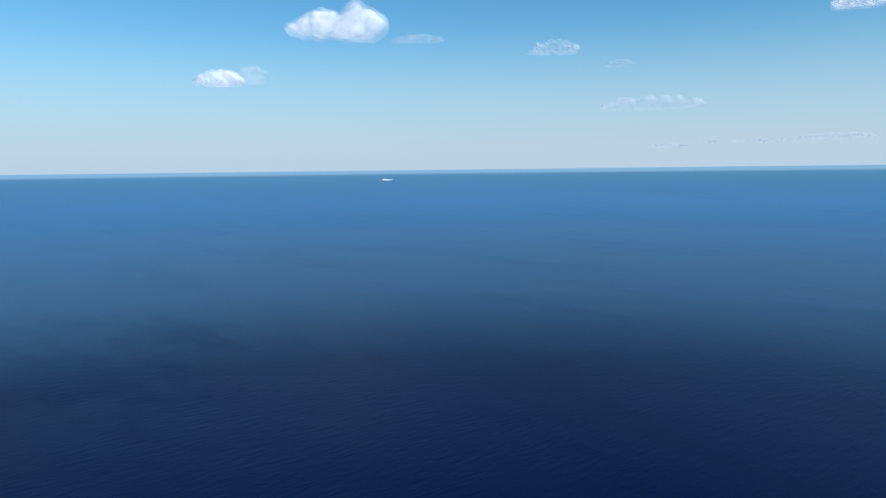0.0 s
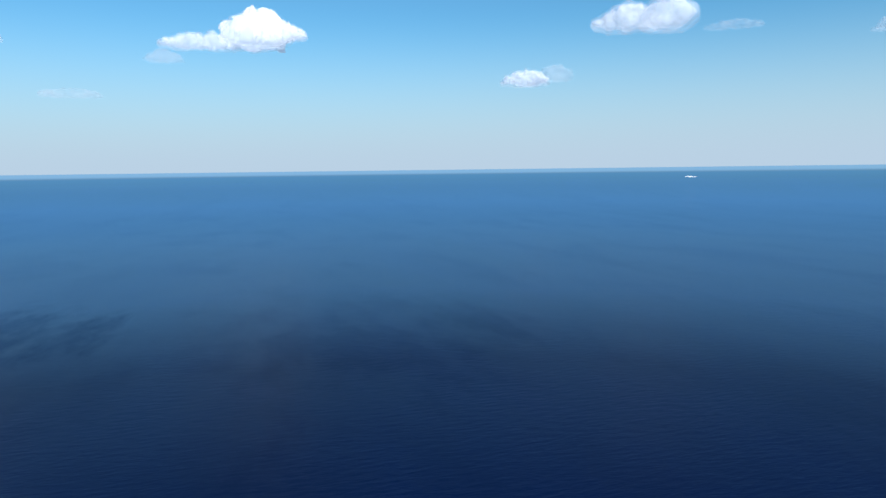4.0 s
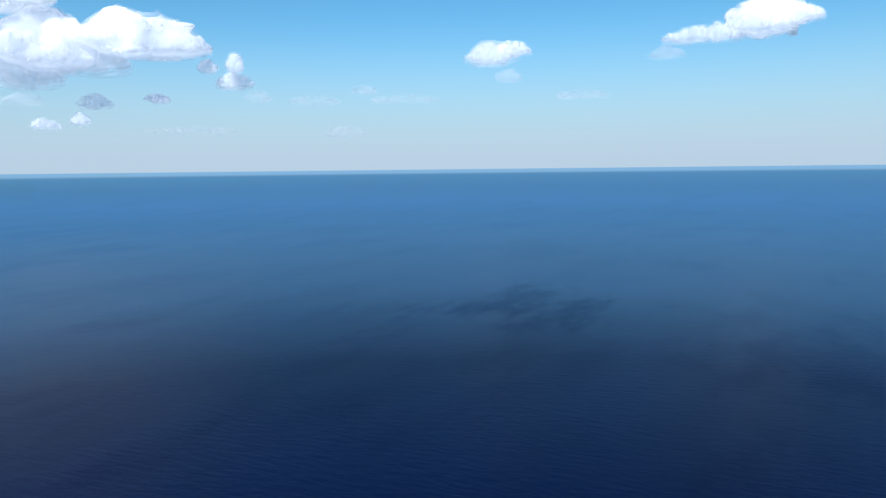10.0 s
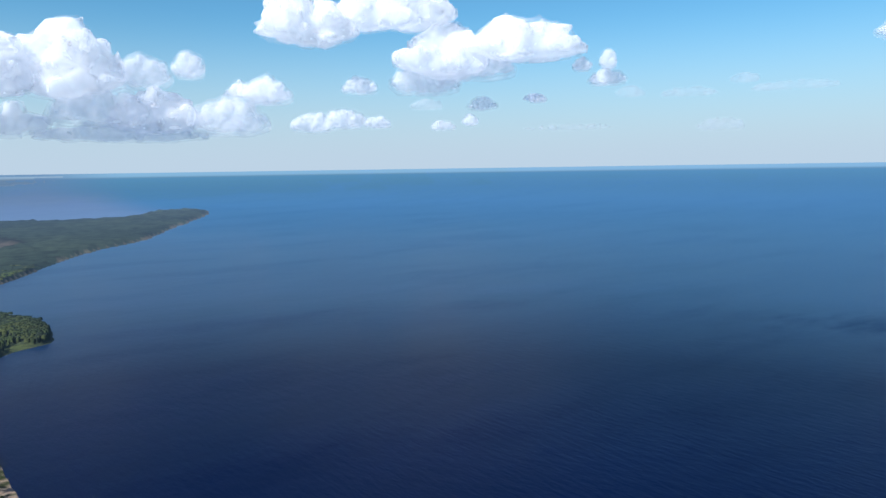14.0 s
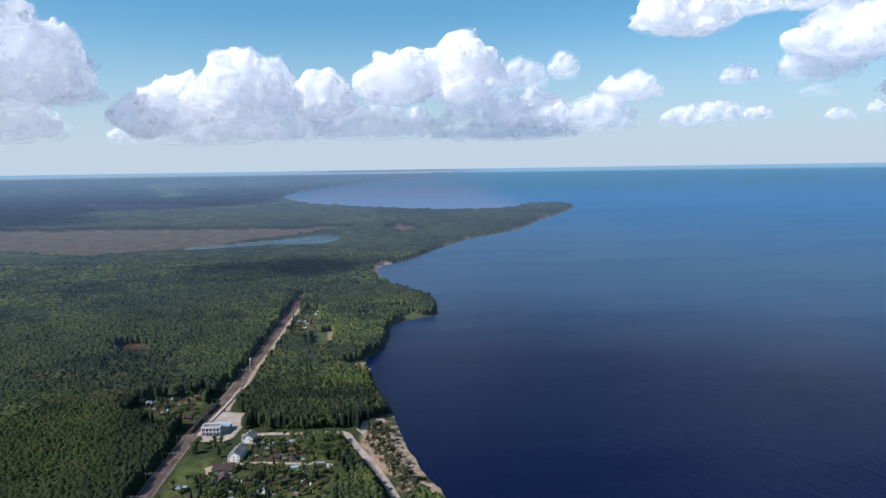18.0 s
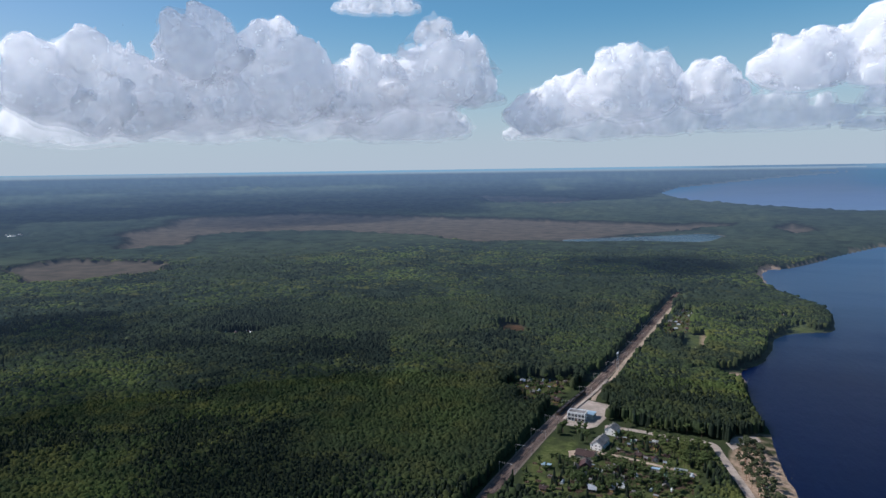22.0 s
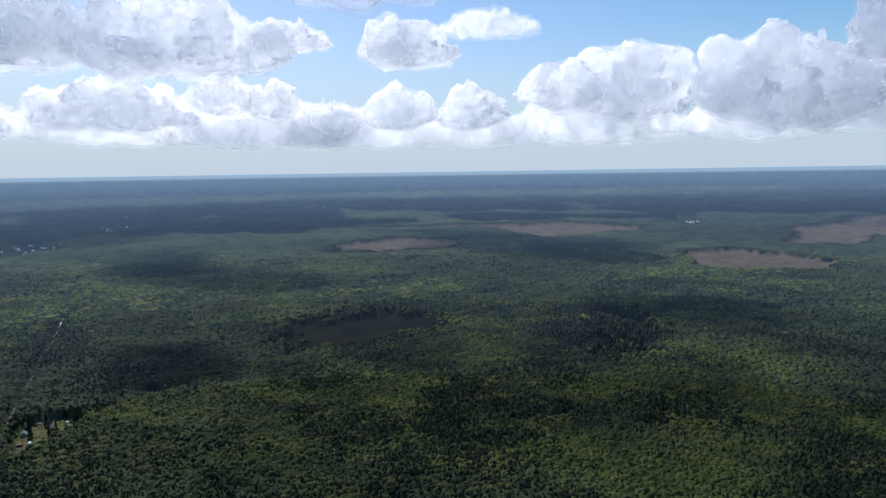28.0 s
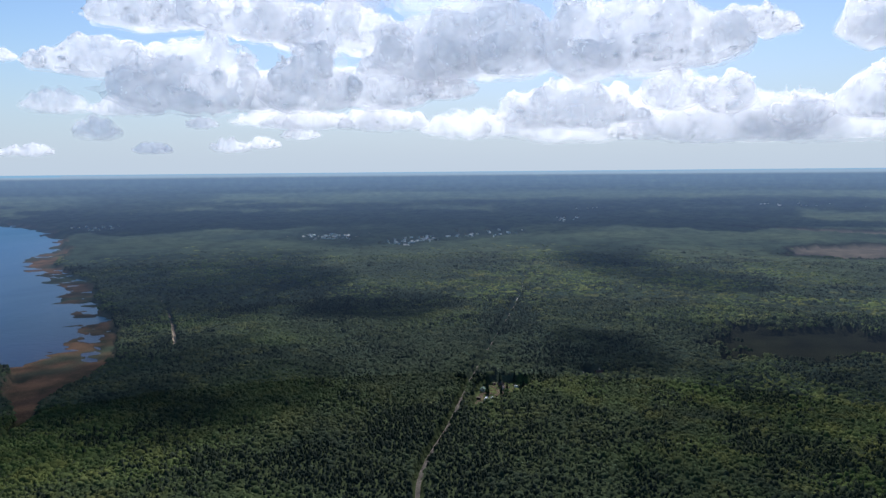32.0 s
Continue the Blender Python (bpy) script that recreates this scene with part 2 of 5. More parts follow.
def water_material(name, far=False):
    m, n, l, b = material(name)
    at = n.new("ShaderNodeNewGeometry").outputs["Position"]
    turn = n.new("ShaderNodeMapping")
    turn.inputs["Rotation"].default_value = (0, 0, radians(28))
    turn.inputs["Scale"].default_value = (1.0, 0.28, 1.0)
    l.new(at, turn.inputs["Vector"])
    swell = tex(n, l, "Noise", 0.16, 3, turn.outputs[0], Roughness=0.55)
    chop = tex(n, l, "Noise", 0.6, 4, turn.outputs[0])
    wide = n.new("ShaderNodeMapping")
    wide.inputs["Rotation"].default_value = (0, 0, radians(20))
    wide.inputs["Scale"].default_value = (0.4, 1.0, 1.0)
    l.new(at, wide.inputs["Vector"])
    gusts = tex(n, l, "Noise", 0.0035, 5, wide.outputs[0], Roughness=0.6)
    gust = ramp(n, l, gusts.outputs[0], [(0.38, (0.35,) * 3), (0.62, (1.0,) * 3)])
    waves = math_node(n, l, "ADD", swell.outputs[0], math_node(n, l, "MULTIPLY", chop.outputs[0], 0.35))
    waves = math_node(n, l, "MULTIPLY", waves, gust)
    bump(n, l, b, waves, 1.0, 0.5)
    l.new(ramp(n, l, gusts.outputs[0], [(0.35, (0.0005, 0.0028, 0.022)), (0.65, (0.0008, 0.0042, 0.030))]), b.inputs["Base Color"])
    b.inputs["Roughness"].default_value = 0.34
    b.inputs["Specular Tint"].default_value = (0.11, 0.58, 1.0, 1)
    b.inputs["IOR"].default_value = 1.33
    calm = tex(n, l, "Noise", 0.0042, 6, wide.outputs[0], Roughness=0.62)
    gloss = ramp(n, l, calm.outputs[0], [(0.37, (0.115,) * 3), (0.48, (0.17,) * 3), (0.62, (0.195,) * 3)])
    # dark slicks where the wind does not ruffle the lake
    ragged = tex(n, l, "Noise", 0.006, 5, wide.outputs[0], Roughness=0.65)
    for (x, y), reach, deep in (((1151, 396), 380.0, 0.85), ((988, -205), 460.0, 0.5)):
        near = n.new("ShaderNodeVectorMath")
        near.operation = "DISTANCE"
        near.inputs[1].default_value = (x, y, 0)
        l.new(at, near.inputs[0])
        share = math_node(n, l, "ADD", math_node(n, l, "DIVIDE", near.outputs["Value"], reach), math_node(n, l, "MULTIPLY", ragged.outputs[0], 2.6))
        slick = n.new("ShaderNodeMapRange")
        slick.interpolation_type = "SMOOTHSTEP"
        for key, value in (("From Min", 1.35), ("From Max", 1.95), ("To Min", 1 - deep), ("To Max", 1.0)):
            slick.inputs[key].default_value = value
        l.new(share, slick.inputs["Value"])
        gloss = math_node(n, l, "MULTIPLY", gloss, slick.outputs[0])
    l.new(gloss, b.inputs["Specular IOR Level"])
    if far:
        # haze before the far lake, put into its emission
        haze_glow(n, l, b, (0.058, 0.162, 0.295), (0.080, 0.205, 0.320), (0.14, 0.255, 0.345), 0.34)
        # paler bay behind the headland: sky reflection and haze put into the emission
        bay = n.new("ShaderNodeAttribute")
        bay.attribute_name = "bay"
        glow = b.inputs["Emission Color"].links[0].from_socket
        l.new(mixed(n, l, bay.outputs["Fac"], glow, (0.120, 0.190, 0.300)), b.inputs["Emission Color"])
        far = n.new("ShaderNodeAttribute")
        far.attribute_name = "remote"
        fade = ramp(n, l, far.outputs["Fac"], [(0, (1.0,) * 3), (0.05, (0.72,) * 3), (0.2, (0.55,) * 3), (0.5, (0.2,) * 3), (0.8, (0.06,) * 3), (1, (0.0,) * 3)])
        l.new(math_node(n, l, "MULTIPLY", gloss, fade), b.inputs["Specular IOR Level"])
    return m


def calm_material(name):
    """Smooth water of the bog lake, in which the pale low sky is mirrored."""
    m, n, l, b = material(name)
    at = n.new("ShaderNodeNewGeometry").outputs["Position"]
    ripple, streak = tex(n, l, "Noise", 0.12, 3, at), tex(n, l, "Noise", 0.004, 4, at)
    bump(n, l, b, ripple.outputs[0], 0.25, 0.3)
    b.inputs["Base Color"].default_value = (0.004, 0.010, 0.026, 1)
    l.new(ramp(n, l, streak.outputs[0], [(0.4, (0.14,) * 3), (0.6, (0.22,) * 3)]), b.inputs["Roughness"])
    b.inputs["IOR"].default_value = 1.33
    b.inputs["Specular IOR Level"].default_value = 0.34
    return m


def land_material(name, far=False):
    """Forest floor, bog, sand, reeds and grass, told apart by the plan's land cover."""
    m, n, l, b = material(name)
    at = n.new("ShaderNodeNewGeometry").outputs["Position"]
    cover = n.new("ShaderNodeAttribute")
    cover.attribute_name = "cover"
    split = n.new("ShaderNodeSeparateColor")
    l.new(cover.outputs["Color"], split.inputs[0])
    wide, mid, fine = tex(n, l, "Noise", 0.0022, 5, at), tex(n, l, "Noise", 0.02, 5, at), tex(n, l, "Noise", 0.3, 5, at)
    if far:
        stand = n.new("ShaderNodeAttribute")
        stand.attribute_name = "stand"
        # the dark end also stands in for cloud shadows on the far woods
        wood = ramp(n, l, stand.outputs["Fac"], [(0.1, (0.016, 0.025, 0.020)), (0.5, (0.026, 0.037, 0.024)), (0.9, (0.038, 0.050, 0.028))])
        wood = mixed(n, l, 0.8, wood, ramp(n, l, mid.outputs[0], [(0.35, (0.6,) * 3), (0.62, (1.3,) * 3)]), "MULTIPLY")
    else:
        wood = mixed(n, l, wide.outputs[0], (0.027, 0.038, 0.021), (0.049, 0.062, 0.027))
        wood = mixed(n, l, mid.outputs[0], wood, (0.032, 0.043, 0.023))
    bog = ramp(n, l, mid.outputs[0], [(0.3, (0.048, 0.042, 0.031)), (0.7, (0.092, 0.076, 0.056))])
    sand = ramp(n, l, fine.outputs[0], [(0.3, (0.22, 0.16, 0.115)), (0.7, (0.38, 0.285, 0.21))])
    reed = ramp(n, l, mid.outputs[0], [(0.35, (0.022, 0.022, 0.012)), (0.5, (0.065, 0.040, 0.023)), (0.65, (0.105, 0.060, 0.034))])
    grass = ramp(n, l, fine.outputs[0], [(0.3, (0.045, 0.062, 0.022)), (0.7, (0.10, 0.115, 0.045))])
    peat = ramp(n, l, mid.outputs[0], [(0.3, (0.009, 0.010, 0.007)), (0.7, (0.017, 0.019, 0.011))])
    c = mixed(n, l, ramp(n, l, split.outputs[0], [(0, (0,) * 3), (0.25, (1,) * 3)]), wood, peat)
    c = mixed(n, l, ramp(n, l, split.outputs[0], [(0.32, (0,) * 3), (0.8, (1,) * 3)]), c, bog)
    c = mixed(n, l, split.outputs[2], c, reed)
    c = mixed(n, l, cover.outputs["Alpha"], c, grass)
    c = mixed(n, l, split.outputs[1], c, sand)
    l.new(c, b.inputs["Base Color"])
    b.inputs["Roughness"].default_value = 0.95
    b.inputs["Specular IOR Level"].default_value = 0.0
    bump(n, l, b, math_node(n, l, "ADD", fine.outputs[0], mid.outputs[0]), 0.6, 2.0)
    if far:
        haze_glow(n, l, b, *LAND_HAZE)
    return m


def foliage(name, dark, light, warm, far=False):
    m, n, l, b = material(name)
    geo = n.new("ShaderNodeNewGeometry")
    stand, patch = tex(n, l, "Noise", 0.006, 4, geo.outputs["Position"]), tex(n, l, "Noise", 0.03, 4, geo.outputs["Position"])
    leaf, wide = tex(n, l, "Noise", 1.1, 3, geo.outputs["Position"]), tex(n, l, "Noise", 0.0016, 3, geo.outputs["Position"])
    c = mixed(n, l, ramp(n, l, stand.outputs[0], [(0.41, (0,) * 3), (0.60, (1,) * 3)]), dark, light)
    c = mixed(n, l, ramp(n, l, patch.outputs[0], [(0.47, (0,) * 3), (0.68, (0.6,) * 3)]), c, warm)
    # broad dark patches in the leaf colour stand in for cloud shadows
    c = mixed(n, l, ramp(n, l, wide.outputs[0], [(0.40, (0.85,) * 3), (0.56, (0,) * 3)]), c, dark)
    c = mixed(n, l, 0.8, c, ramp(n, l, geo.outputs["Random Per Island"], [(0, (0.9,) * 3), (1, (1.12,) * 3)]), "MULTIPLY")
    c = mixed(n, l, 0.7, c, ramp(n, l, leaf.outputs[0], [(0.3, (0.8,) * 3), (0.7, (1.17,) * 3)]), "MULTIPLY")
    l.new(c, b.inputs["Base Color"])
    b.inputs["Roughness"].default_value = 0.9
    b.inputs["Specular IOR Level"].default_value = 0.03
    bump(n, l, b, leaf.outputs[0], 0.25, 1.0)
    # haze before the farther trees, put into their emission
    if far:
        haze_glow(n, l, b, *LAND_HAZE)
    through_leaf, both = n.new("ShaderNodeBsdfTranslucent"), n.new("ShaderNodeMixShader")
    l.new(c, through_leaf.inputs["Color"])
    both.inputs[0].default_value = 0.22
    l.new(b.outputs[0], both.inputs[1])
    l.new(through_leaf.outputs[0], both.inputs[2])
    l.new(both.outputs[0], n["Material Output"].inputs["Surface"])
    return m


def cloud_material(name, cover, size, rag=0.25, curls=False):
    """White droplets: part of the light comes back, part goes through; cover tells how dense this layer is."""
    m, n, l, b = material(name)
    n.remove(b)
    d, t, mix = n.new("ShaderNodeBsdfDiffuse"), n.new("ShaderNodeBsdfTranslucent"), n.new("ShaderNodeMixShader")
    for s in (d, t):
        s.inputs["Color"].default_value = (0.965, 0.97, 0.98, 1)
    mix.inputs[0].default_value = 0.66
    l.new(d.outputs[0], mix.inputs[1])
    l.new(t.outputs[0], mix.inputs[2])
    if curls:
        curl = tex(n, l, "Noise", 1 / 45, 4, n.new("ShaderNodeNewGeometry").outputs["Position"], Roughness=0.6)
        bump(n, l, d, curl.outputs[0], 0.4, 20.0)
    # faint emission stands in for sunlight scattered inside the cloud, lifting its shaded side
    inner, both = n.new("ShaderNodeEmission"), n.new("ShaderNodeAddShader")
    inner.inputs["Color"].default_value = (0.052, 0.054, 0.058, 1) if curls else (0.030, 0.032, 0.036, 1)
    l.new(mix.outputs[0], both.inputs[0])
    l.new(inner.outputs[0], both.inputs[1])
    drift = tex(n, l, "Noise", 1 / size, 3, n.new("ShaderNodeNewGeometry").outputs["Position"], Roughness=0.5)
    clear, veil = n.new("ShaderNodeBsdfTransparent"), n.new("ShaderNodeMixShader")
    l.new(ramp(n, l, drift.outputs[0], [(0.35, (cover * (1 - rag),) * 3), (0.65, (min(1, cover * (1 + rag)),) * 3)]), veil.inputs[0])
    l.new(clear.outputs[0], veil.inputs[1])
    l.new(both.outputs[0], veil.inputs[2])
    l.new(veil.outputs[0], n["Material Output"].inputs["Surface"])
    return m


M_WATER, M_LAND = water_material("lake_water"), land_material("land")
M_CALM = calm_material("calm_water")
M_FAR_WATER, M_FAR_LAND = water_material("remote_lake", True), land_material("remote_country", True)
CONIFER = (0.017, 0.026, 0.020), (0.030, 0.042, 0.026), (0.041, 0.050, 0.027)
BIRCH = (0.026, 0.038, 0.024), (0.074, 0.104, 0.033), (0.126, 0.128, 0.036)
M_PINE = foliage("pine_needles", (0.045, 0.058, 0.034), (0.075, 0.090, 0.048), (0.095, 0.104, 0.052))
M_LEAFY = foliage("garden_leaves", (0.060, 0.085, 0.036), (0.110, 0.140, 0.048), (0.160, 0.165, 0.055))
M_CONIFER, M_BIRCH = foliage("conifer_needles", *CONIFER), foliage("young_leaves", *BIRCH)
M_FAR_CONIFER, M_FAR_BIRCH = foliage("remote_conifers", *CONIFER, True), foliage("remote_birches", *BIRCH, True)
M_CLOUD, M_EDGE, M_FRINGE = cloud_material("cloud_white", 0.64, 400, 0.12, True), cloud_material("cloud_edge", 0.30, 150), cloud_material("cloud_fringe", 0.14, 90, 0.6)
M_AIRY, M_VEIL, M_WISP = cloud_material("airy_cloud", 0.34, 300), cloud_material("cloud_veil", 0.17, 200), cloud_material("thin_cloud", 0.05, 160, 0.5)


# ---- mesh helpers ----
def mesh_of(name, verts, faces, mat, smooth=False):
    """A mesh from arrays of places and of equal faces."""
    verts, faces = np.asarray(verts, np.float32), np.asarray(faces, np.int32)
    me = bpy.data.meshes.new(name)
    me.vertices.add(len(verts))
    me.vertices.foreach_set("co", verts.ravel())
    k = faces.shape[1]
    me.loops.add(faces.size)
    me.loops.foreach_set("vertex_index", faces.ravel())
    me.polygons.add(len(faces))
    me.polygons.foreach_set("loop_start", np.arange(0, faces.size, k, dtype=np.int32))
    me.polygons.foreach_set("use_smooth", np.full(len(faces), smooth))
    me.materials.append(mat)
    me.update(calc_edges=True)
    return me


def grid_faces(rows, cols, keep=None):
    i = np.arange(rows * cols).reshape(rows, cols)
    f = np.stack([i[:-1, :-1], i[1:, :-1], i[1:, 1:], i[:-1, 1:]], -1).reshape(-1, 4)
    return f if keep is None else f[keep[f].any(1)]


def polar(az, dist):
    a, d = np.radians(az), dist
    x, y = -np.sin(a)[None] * d[:, None], np.cos(a)[None] * d[:, None]
    return x.ravel(), y.ravel()


# ---- lake, land and skyline ----
def far_rings(step):
    drop = np.arange(600.0, 3.0, -step)
    near = np.array([0.01, 60, 120, 200, 280, 350, 410, 460])
    return np.concatenate([near, 1224 * EYE / drop, [150000.0, 400000.0]])


def ease(v, a, b):
    t = np.clip((v - a) / (b - a), 0, 1)
    return t * t * (3 - 2 * t)


def shore_depth(x, y):
    return np.minimum(depth(x, y, LAND), -depth(x, y, LAGOON))


# ---- where trees stand ----
def in_any(x, y, rings, margin=0.0):
    hit = np.zeros(len(x), bool)
    for ring in rings:
        hit |= depth(x, y, ring) > -margin
    return hit


OPEN_SPOTS = ((-107, 595, 18), (-107, 612, 18), (-104, 638, 17), (-114, 574, 16), (-109, 548, 12), (8, 866, 30), (14, 850, 18), (-100, 660, 14), (-141, 541, 8),
              (12, 1160, 13), (80, 1221, 16), (30, 1270, 9), (-702, 826, 24), (-682, 837, 18), (-200, 690, 12), (-826, -120, 18), (-742, -258, 9))
STATION_GREEN = [(-154, 622), (-152, 648), (-120, 646), (-112, 598), (-128, 608)]


# distant villages: middle, half widths, number of houses
FAR_VILLAGES = ((-2320, -1330, 200, 160, 90), (-2300, -960, 240, 110, 60), (-2600, -800, 260, 160, 36), (-3500, -640, 300, 120, 18), (-4400, -680, 300, 120, 16),
                (-5200, 500, 400, 400, 22), (-2440, -2640, 120, 200, 16), (-2350, -2500, 120, 120, 14), (-2722, 1850, 140, 110, 16), (-4880, 920, 150, 220, 8))


def settled(x, y):
    k = np.zeros(len(x), bool)
    for cx, cy, rx, ry, _ in FAR_VILLAGES:
        k |= ((x - cx) / rx) ** 2 + ((y - cy) / ry) ** 2 < 0.9 + 0.8 * fbm2(x, y, 60, 3, 97)
    return k


def wooded(x, y):
    """True where the forest stands."""
    k = (shore_depth(x, y) > 7) & (line_dist(x, y, rail_line) > np.where(y > 420, np.where((y > 640) & (y < 830), 17, 11), 5.0))
    for i, r in enumerate(ROADS):
        k &= line_dist(x, y, r) > ((12, 8, 9, 5)[i])
    for cx, cy, gap in OPEN_SPOTS:
        k &= np.hypot(x - cx, y - cy) > gap
    k &= (line_dist(x, y, SHORE_BAY[:5]) > 16) & ~in_any(x, y, [LAGOON], 110)
    wx, wy = x + 40 * fbm2(x, y, 260, 5, 5), y + 40 * fbm2(x, y, 260, 5, 9)
    edge = 22 * fbm2(x, y, 20, 2, 88) * (1 - 0.7 * ease(np.hypot(x, y), 1200, 1800)) - 6
    k &= ~in_any(wx, wy, BOGS, edge) & ~in_any(wx, wy, MARSHES, 60 * fbm2(x, y, 11, 2, 89) - 12) & ~in_any(wx, wy, [REEDBED], 0)
    k &= ~in_any(x, y, [RED_HEATH, CLEARING, GREEN, SQUARE, LAWN, BEACH, STATION_GREEN], 2)
    k &= ~settled(x, y)
    # low ground in front of the far clearings, so that they lie open to the lake side
    k &= ~in_any(x, y + 26, [CLEARING, DACHAS_NORTH, GREEN], 0)
    return k & ~in_any(x, y, [GARDENS, DACHAS_WEST, DACHAS_NORTH, HAMLET, SOUTH_PLOTS, THICKET], 3)


def deep_wood(x, y, gap):
    """True where the forest stands all round, gap metres to each side."""
    k = np.ones(len(x), bool)
    for dx, dy in ((gap, 0), (-gap, 0), (0, gap), (0, -gap)):
        k &= wooded(x + dx, y + dy)
    return k


NEAR_END, HAZE_START = 800.0, 700.0


def canopy(x, y):
    """Height of the tree tops over the plain, as a share: stands of unlike age, and gaps in them."""
    return 1 + 0.16 * fbm2(x, y, 70, 3, 61) + 0.10 * fbm2(x, y, 24, 2, 62)


def sheet(name, p, dist, az, keep, mat, far_mat, end, cover=None, stand=None):
    """Near ground, and the backdrop that carries it on to the skyline."""
    f = grid_faces(len(dist), len(az), keep)
    ring = f[:, 0] // len(az)
    out = []
    for near in (True, False):
        g = f[(dist[ring] < end) == near]
        used, g = np.unique(g, return_inverse=True)
        me = mesh_of(name, p[used], g.reshape(-1, 4), mat if near else far_mat, True)
        if cover is not None:
            me.attributes.new("cover", "FLOAT_COLOR", "POINT").data.foreach_set("color", cover[used].astype(np.float32).ravel())
        d = dist[used // len(az)]
        remote = 1 - np.exp(-np.maximum(d - (end if end > NEAR_END else HAZE_START), 0) / 6500)
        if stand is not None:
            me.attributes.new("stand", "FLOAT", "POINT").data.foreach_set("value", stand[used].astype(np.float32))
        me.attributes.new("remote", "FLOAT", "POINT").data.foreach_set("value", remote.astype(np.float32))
        out.append(new(name if near else "backdrop", me))
    return out


def build_water():
    az, dist = np.concatenate([np.arange(-55, 150, 0.6), np.linspace(150, 305, 105)]), far_rings(2.0)
    x, y = polar(az, dist)
    open_water = shore_depth(x, y) < 40 + np.hypot(x, y) * 0.04
    p = distant(np.stack([x, y, np.zeros_like(x)], 1))
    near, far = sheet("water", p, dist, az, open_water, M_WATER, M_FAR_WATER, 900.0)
    # smooth water of the bog lake
    far.data.materials.append(M_CALM)
    c = np.empty(len(far.data.vertices) * 3, np.float32)
    far.data.vertices.foreach_get("co", c)
    c = c.reshape(-1, 3)
    calm = in_any(c[:, 0], c[:, 1], [LAGOON], 70)
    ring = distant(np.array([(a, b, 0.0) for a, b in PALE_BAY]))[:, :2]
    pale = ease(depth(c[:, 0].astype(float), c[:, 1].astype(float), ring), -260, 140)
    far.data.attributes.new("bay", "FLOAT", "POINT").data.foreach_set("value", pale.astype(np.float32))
    quads = np.empty(len(far.data.polygons) * 4, np.int32)
    far.data.polygons.foreach_get("vertices", quads)
    far.data.polygons.foreach_set("material_index", calm[quads.reshape(-1, 4)].all(1).astype(np.int32))
    tagged(near, "deep blue wind-rippled lake reaching the horizon", "lake", kind="structure")
    tagged(far, "hazy blue lake at the horizon", "lake", kind="structure")


def build_land():
    az = np.concatenate([np.arange(-55, 150, 0.3), np.linspace(150, 305, 80)])
    dist = far_rings(2.0)
    x, y = polar(az, dist)
    far = np.hypot(x, y)
    wx, wy = x + 40 * fbm2(x, y, 260, 5, 5), y + 40 * fbm2(x, y, 260, 5, 9)
    tx, ty = x + 5 * fbm2(x, y, 30, 3, 6), y + 5 * fbm2(x, y, 30, 3, 7)
    sd = shore_depth(x, y) + np.minimum(far * 0.002, 6) * fbm2(x, y, 25, 3, 21)
    reed = depth(wx, wy, REEDBED)
    sd = sd + ease(reed, -60, 20) * (26 * fbm2(x, y, 75, 4, 44) - 6)
    bog = np.full(len(x), -1e9)
    for ring in BOGS:
        bog = np.maximum(bog, depth(wx, wy, ring))
    marsh = np.full(len(x), -1e9)
    for ring in MARSHES:
        marsh = np.maximum(marsh, depth(wx, wy, ring))
    grass = np.full(len(x), -1e9)
    for ring in [LAWN, GREEN, CLEARING, GARDENS, SOUTH_PLOTS, THICKET, DACHAS_WEST, DACHAS_NORTH, HAMLET] + FIELDS:
        grass = np.maximum(grass, depth(tx, ty, ring))
    rough = ease(far, 1200, 4000)
    blur = 14 + 55 * rough
    beach = depth(x + 4 * fbm2(x, y, 18, 3, 2), y + 4 * fbm2(x, y, 18, 3, 3), BEACH)
    strip = ease(7 * fbm2(x, y, 120, 2, 33) - 1 - far * 0.0012 - sd, 0, 3) * (reed < 0) * (1 - 0.6 * ease(far, 1300, 2200))
    cove = ease(21 - np.hypot(x - 10, y - 868), 0, 8) + 0.8 * ease(8 - line_dist(x, y, CLEARING[2:5]), 0, 5) + ease(18 - line_dist(x, y, SHORE_BAY[:5]), 0, 8)
    cover = np.stack([np.clip(ease(bog, -blur, blur) + 0.3 * ease(marsh, -24, 24), 0, 1),
                      np.clip(strip + cove + ease(beach, -3, 3) * ease(fbm2(x, y, 14, 3, 8), -0.5, 0.3), 0, 1),
                      np.clip(ease(reed, -15, 15) * ease(fbm2(x, y, 110, 4, 12), -0.7, 0.1) + ease(depth(x, y, RED_HEATH), -8, 4), 0, 1),
                      ease(grass, -4, 4) * ease(fbm2(x, y, 16, 3, 14), -0.8, 0.3)], 1)
    z = np.where(sd > 0, np.minimum(sd * 0.09, GROUND), np.maximum(sd * 0.08, -4.0))
    pools = ease(fbm2(x, y, 55, 4, 40), 0.0, 0.2) * (reed > -20) * ease(150 - sd, 0, 60)
    z = np.where(sd > 0, z - 1.6 * pools, z)
    # undergrowth fills the woods to half the height of the trees
    full = wooded(x, y)
    near = full & (far < 1400) & (far > 420) & (y > 420)
    full[near] = deep_wood(x[near], y[near], 5.0)
    z = z + np.where(full, (9.9 + 0.3 * ease(far, 900, 1500)) * canopy(x, y) + 0.5 * fbm2(x, y, 7, 2, 71), 0.0)
    past = ease(far, 1900, 2600) * (sd > 40) * (bog < -20) * ~settled(x, y)
    z = z + past * np.minimum(far / 2300, 2.2) * (3.4 + 1.3 * np.random.default_rng(5).normal(size=len(x)))
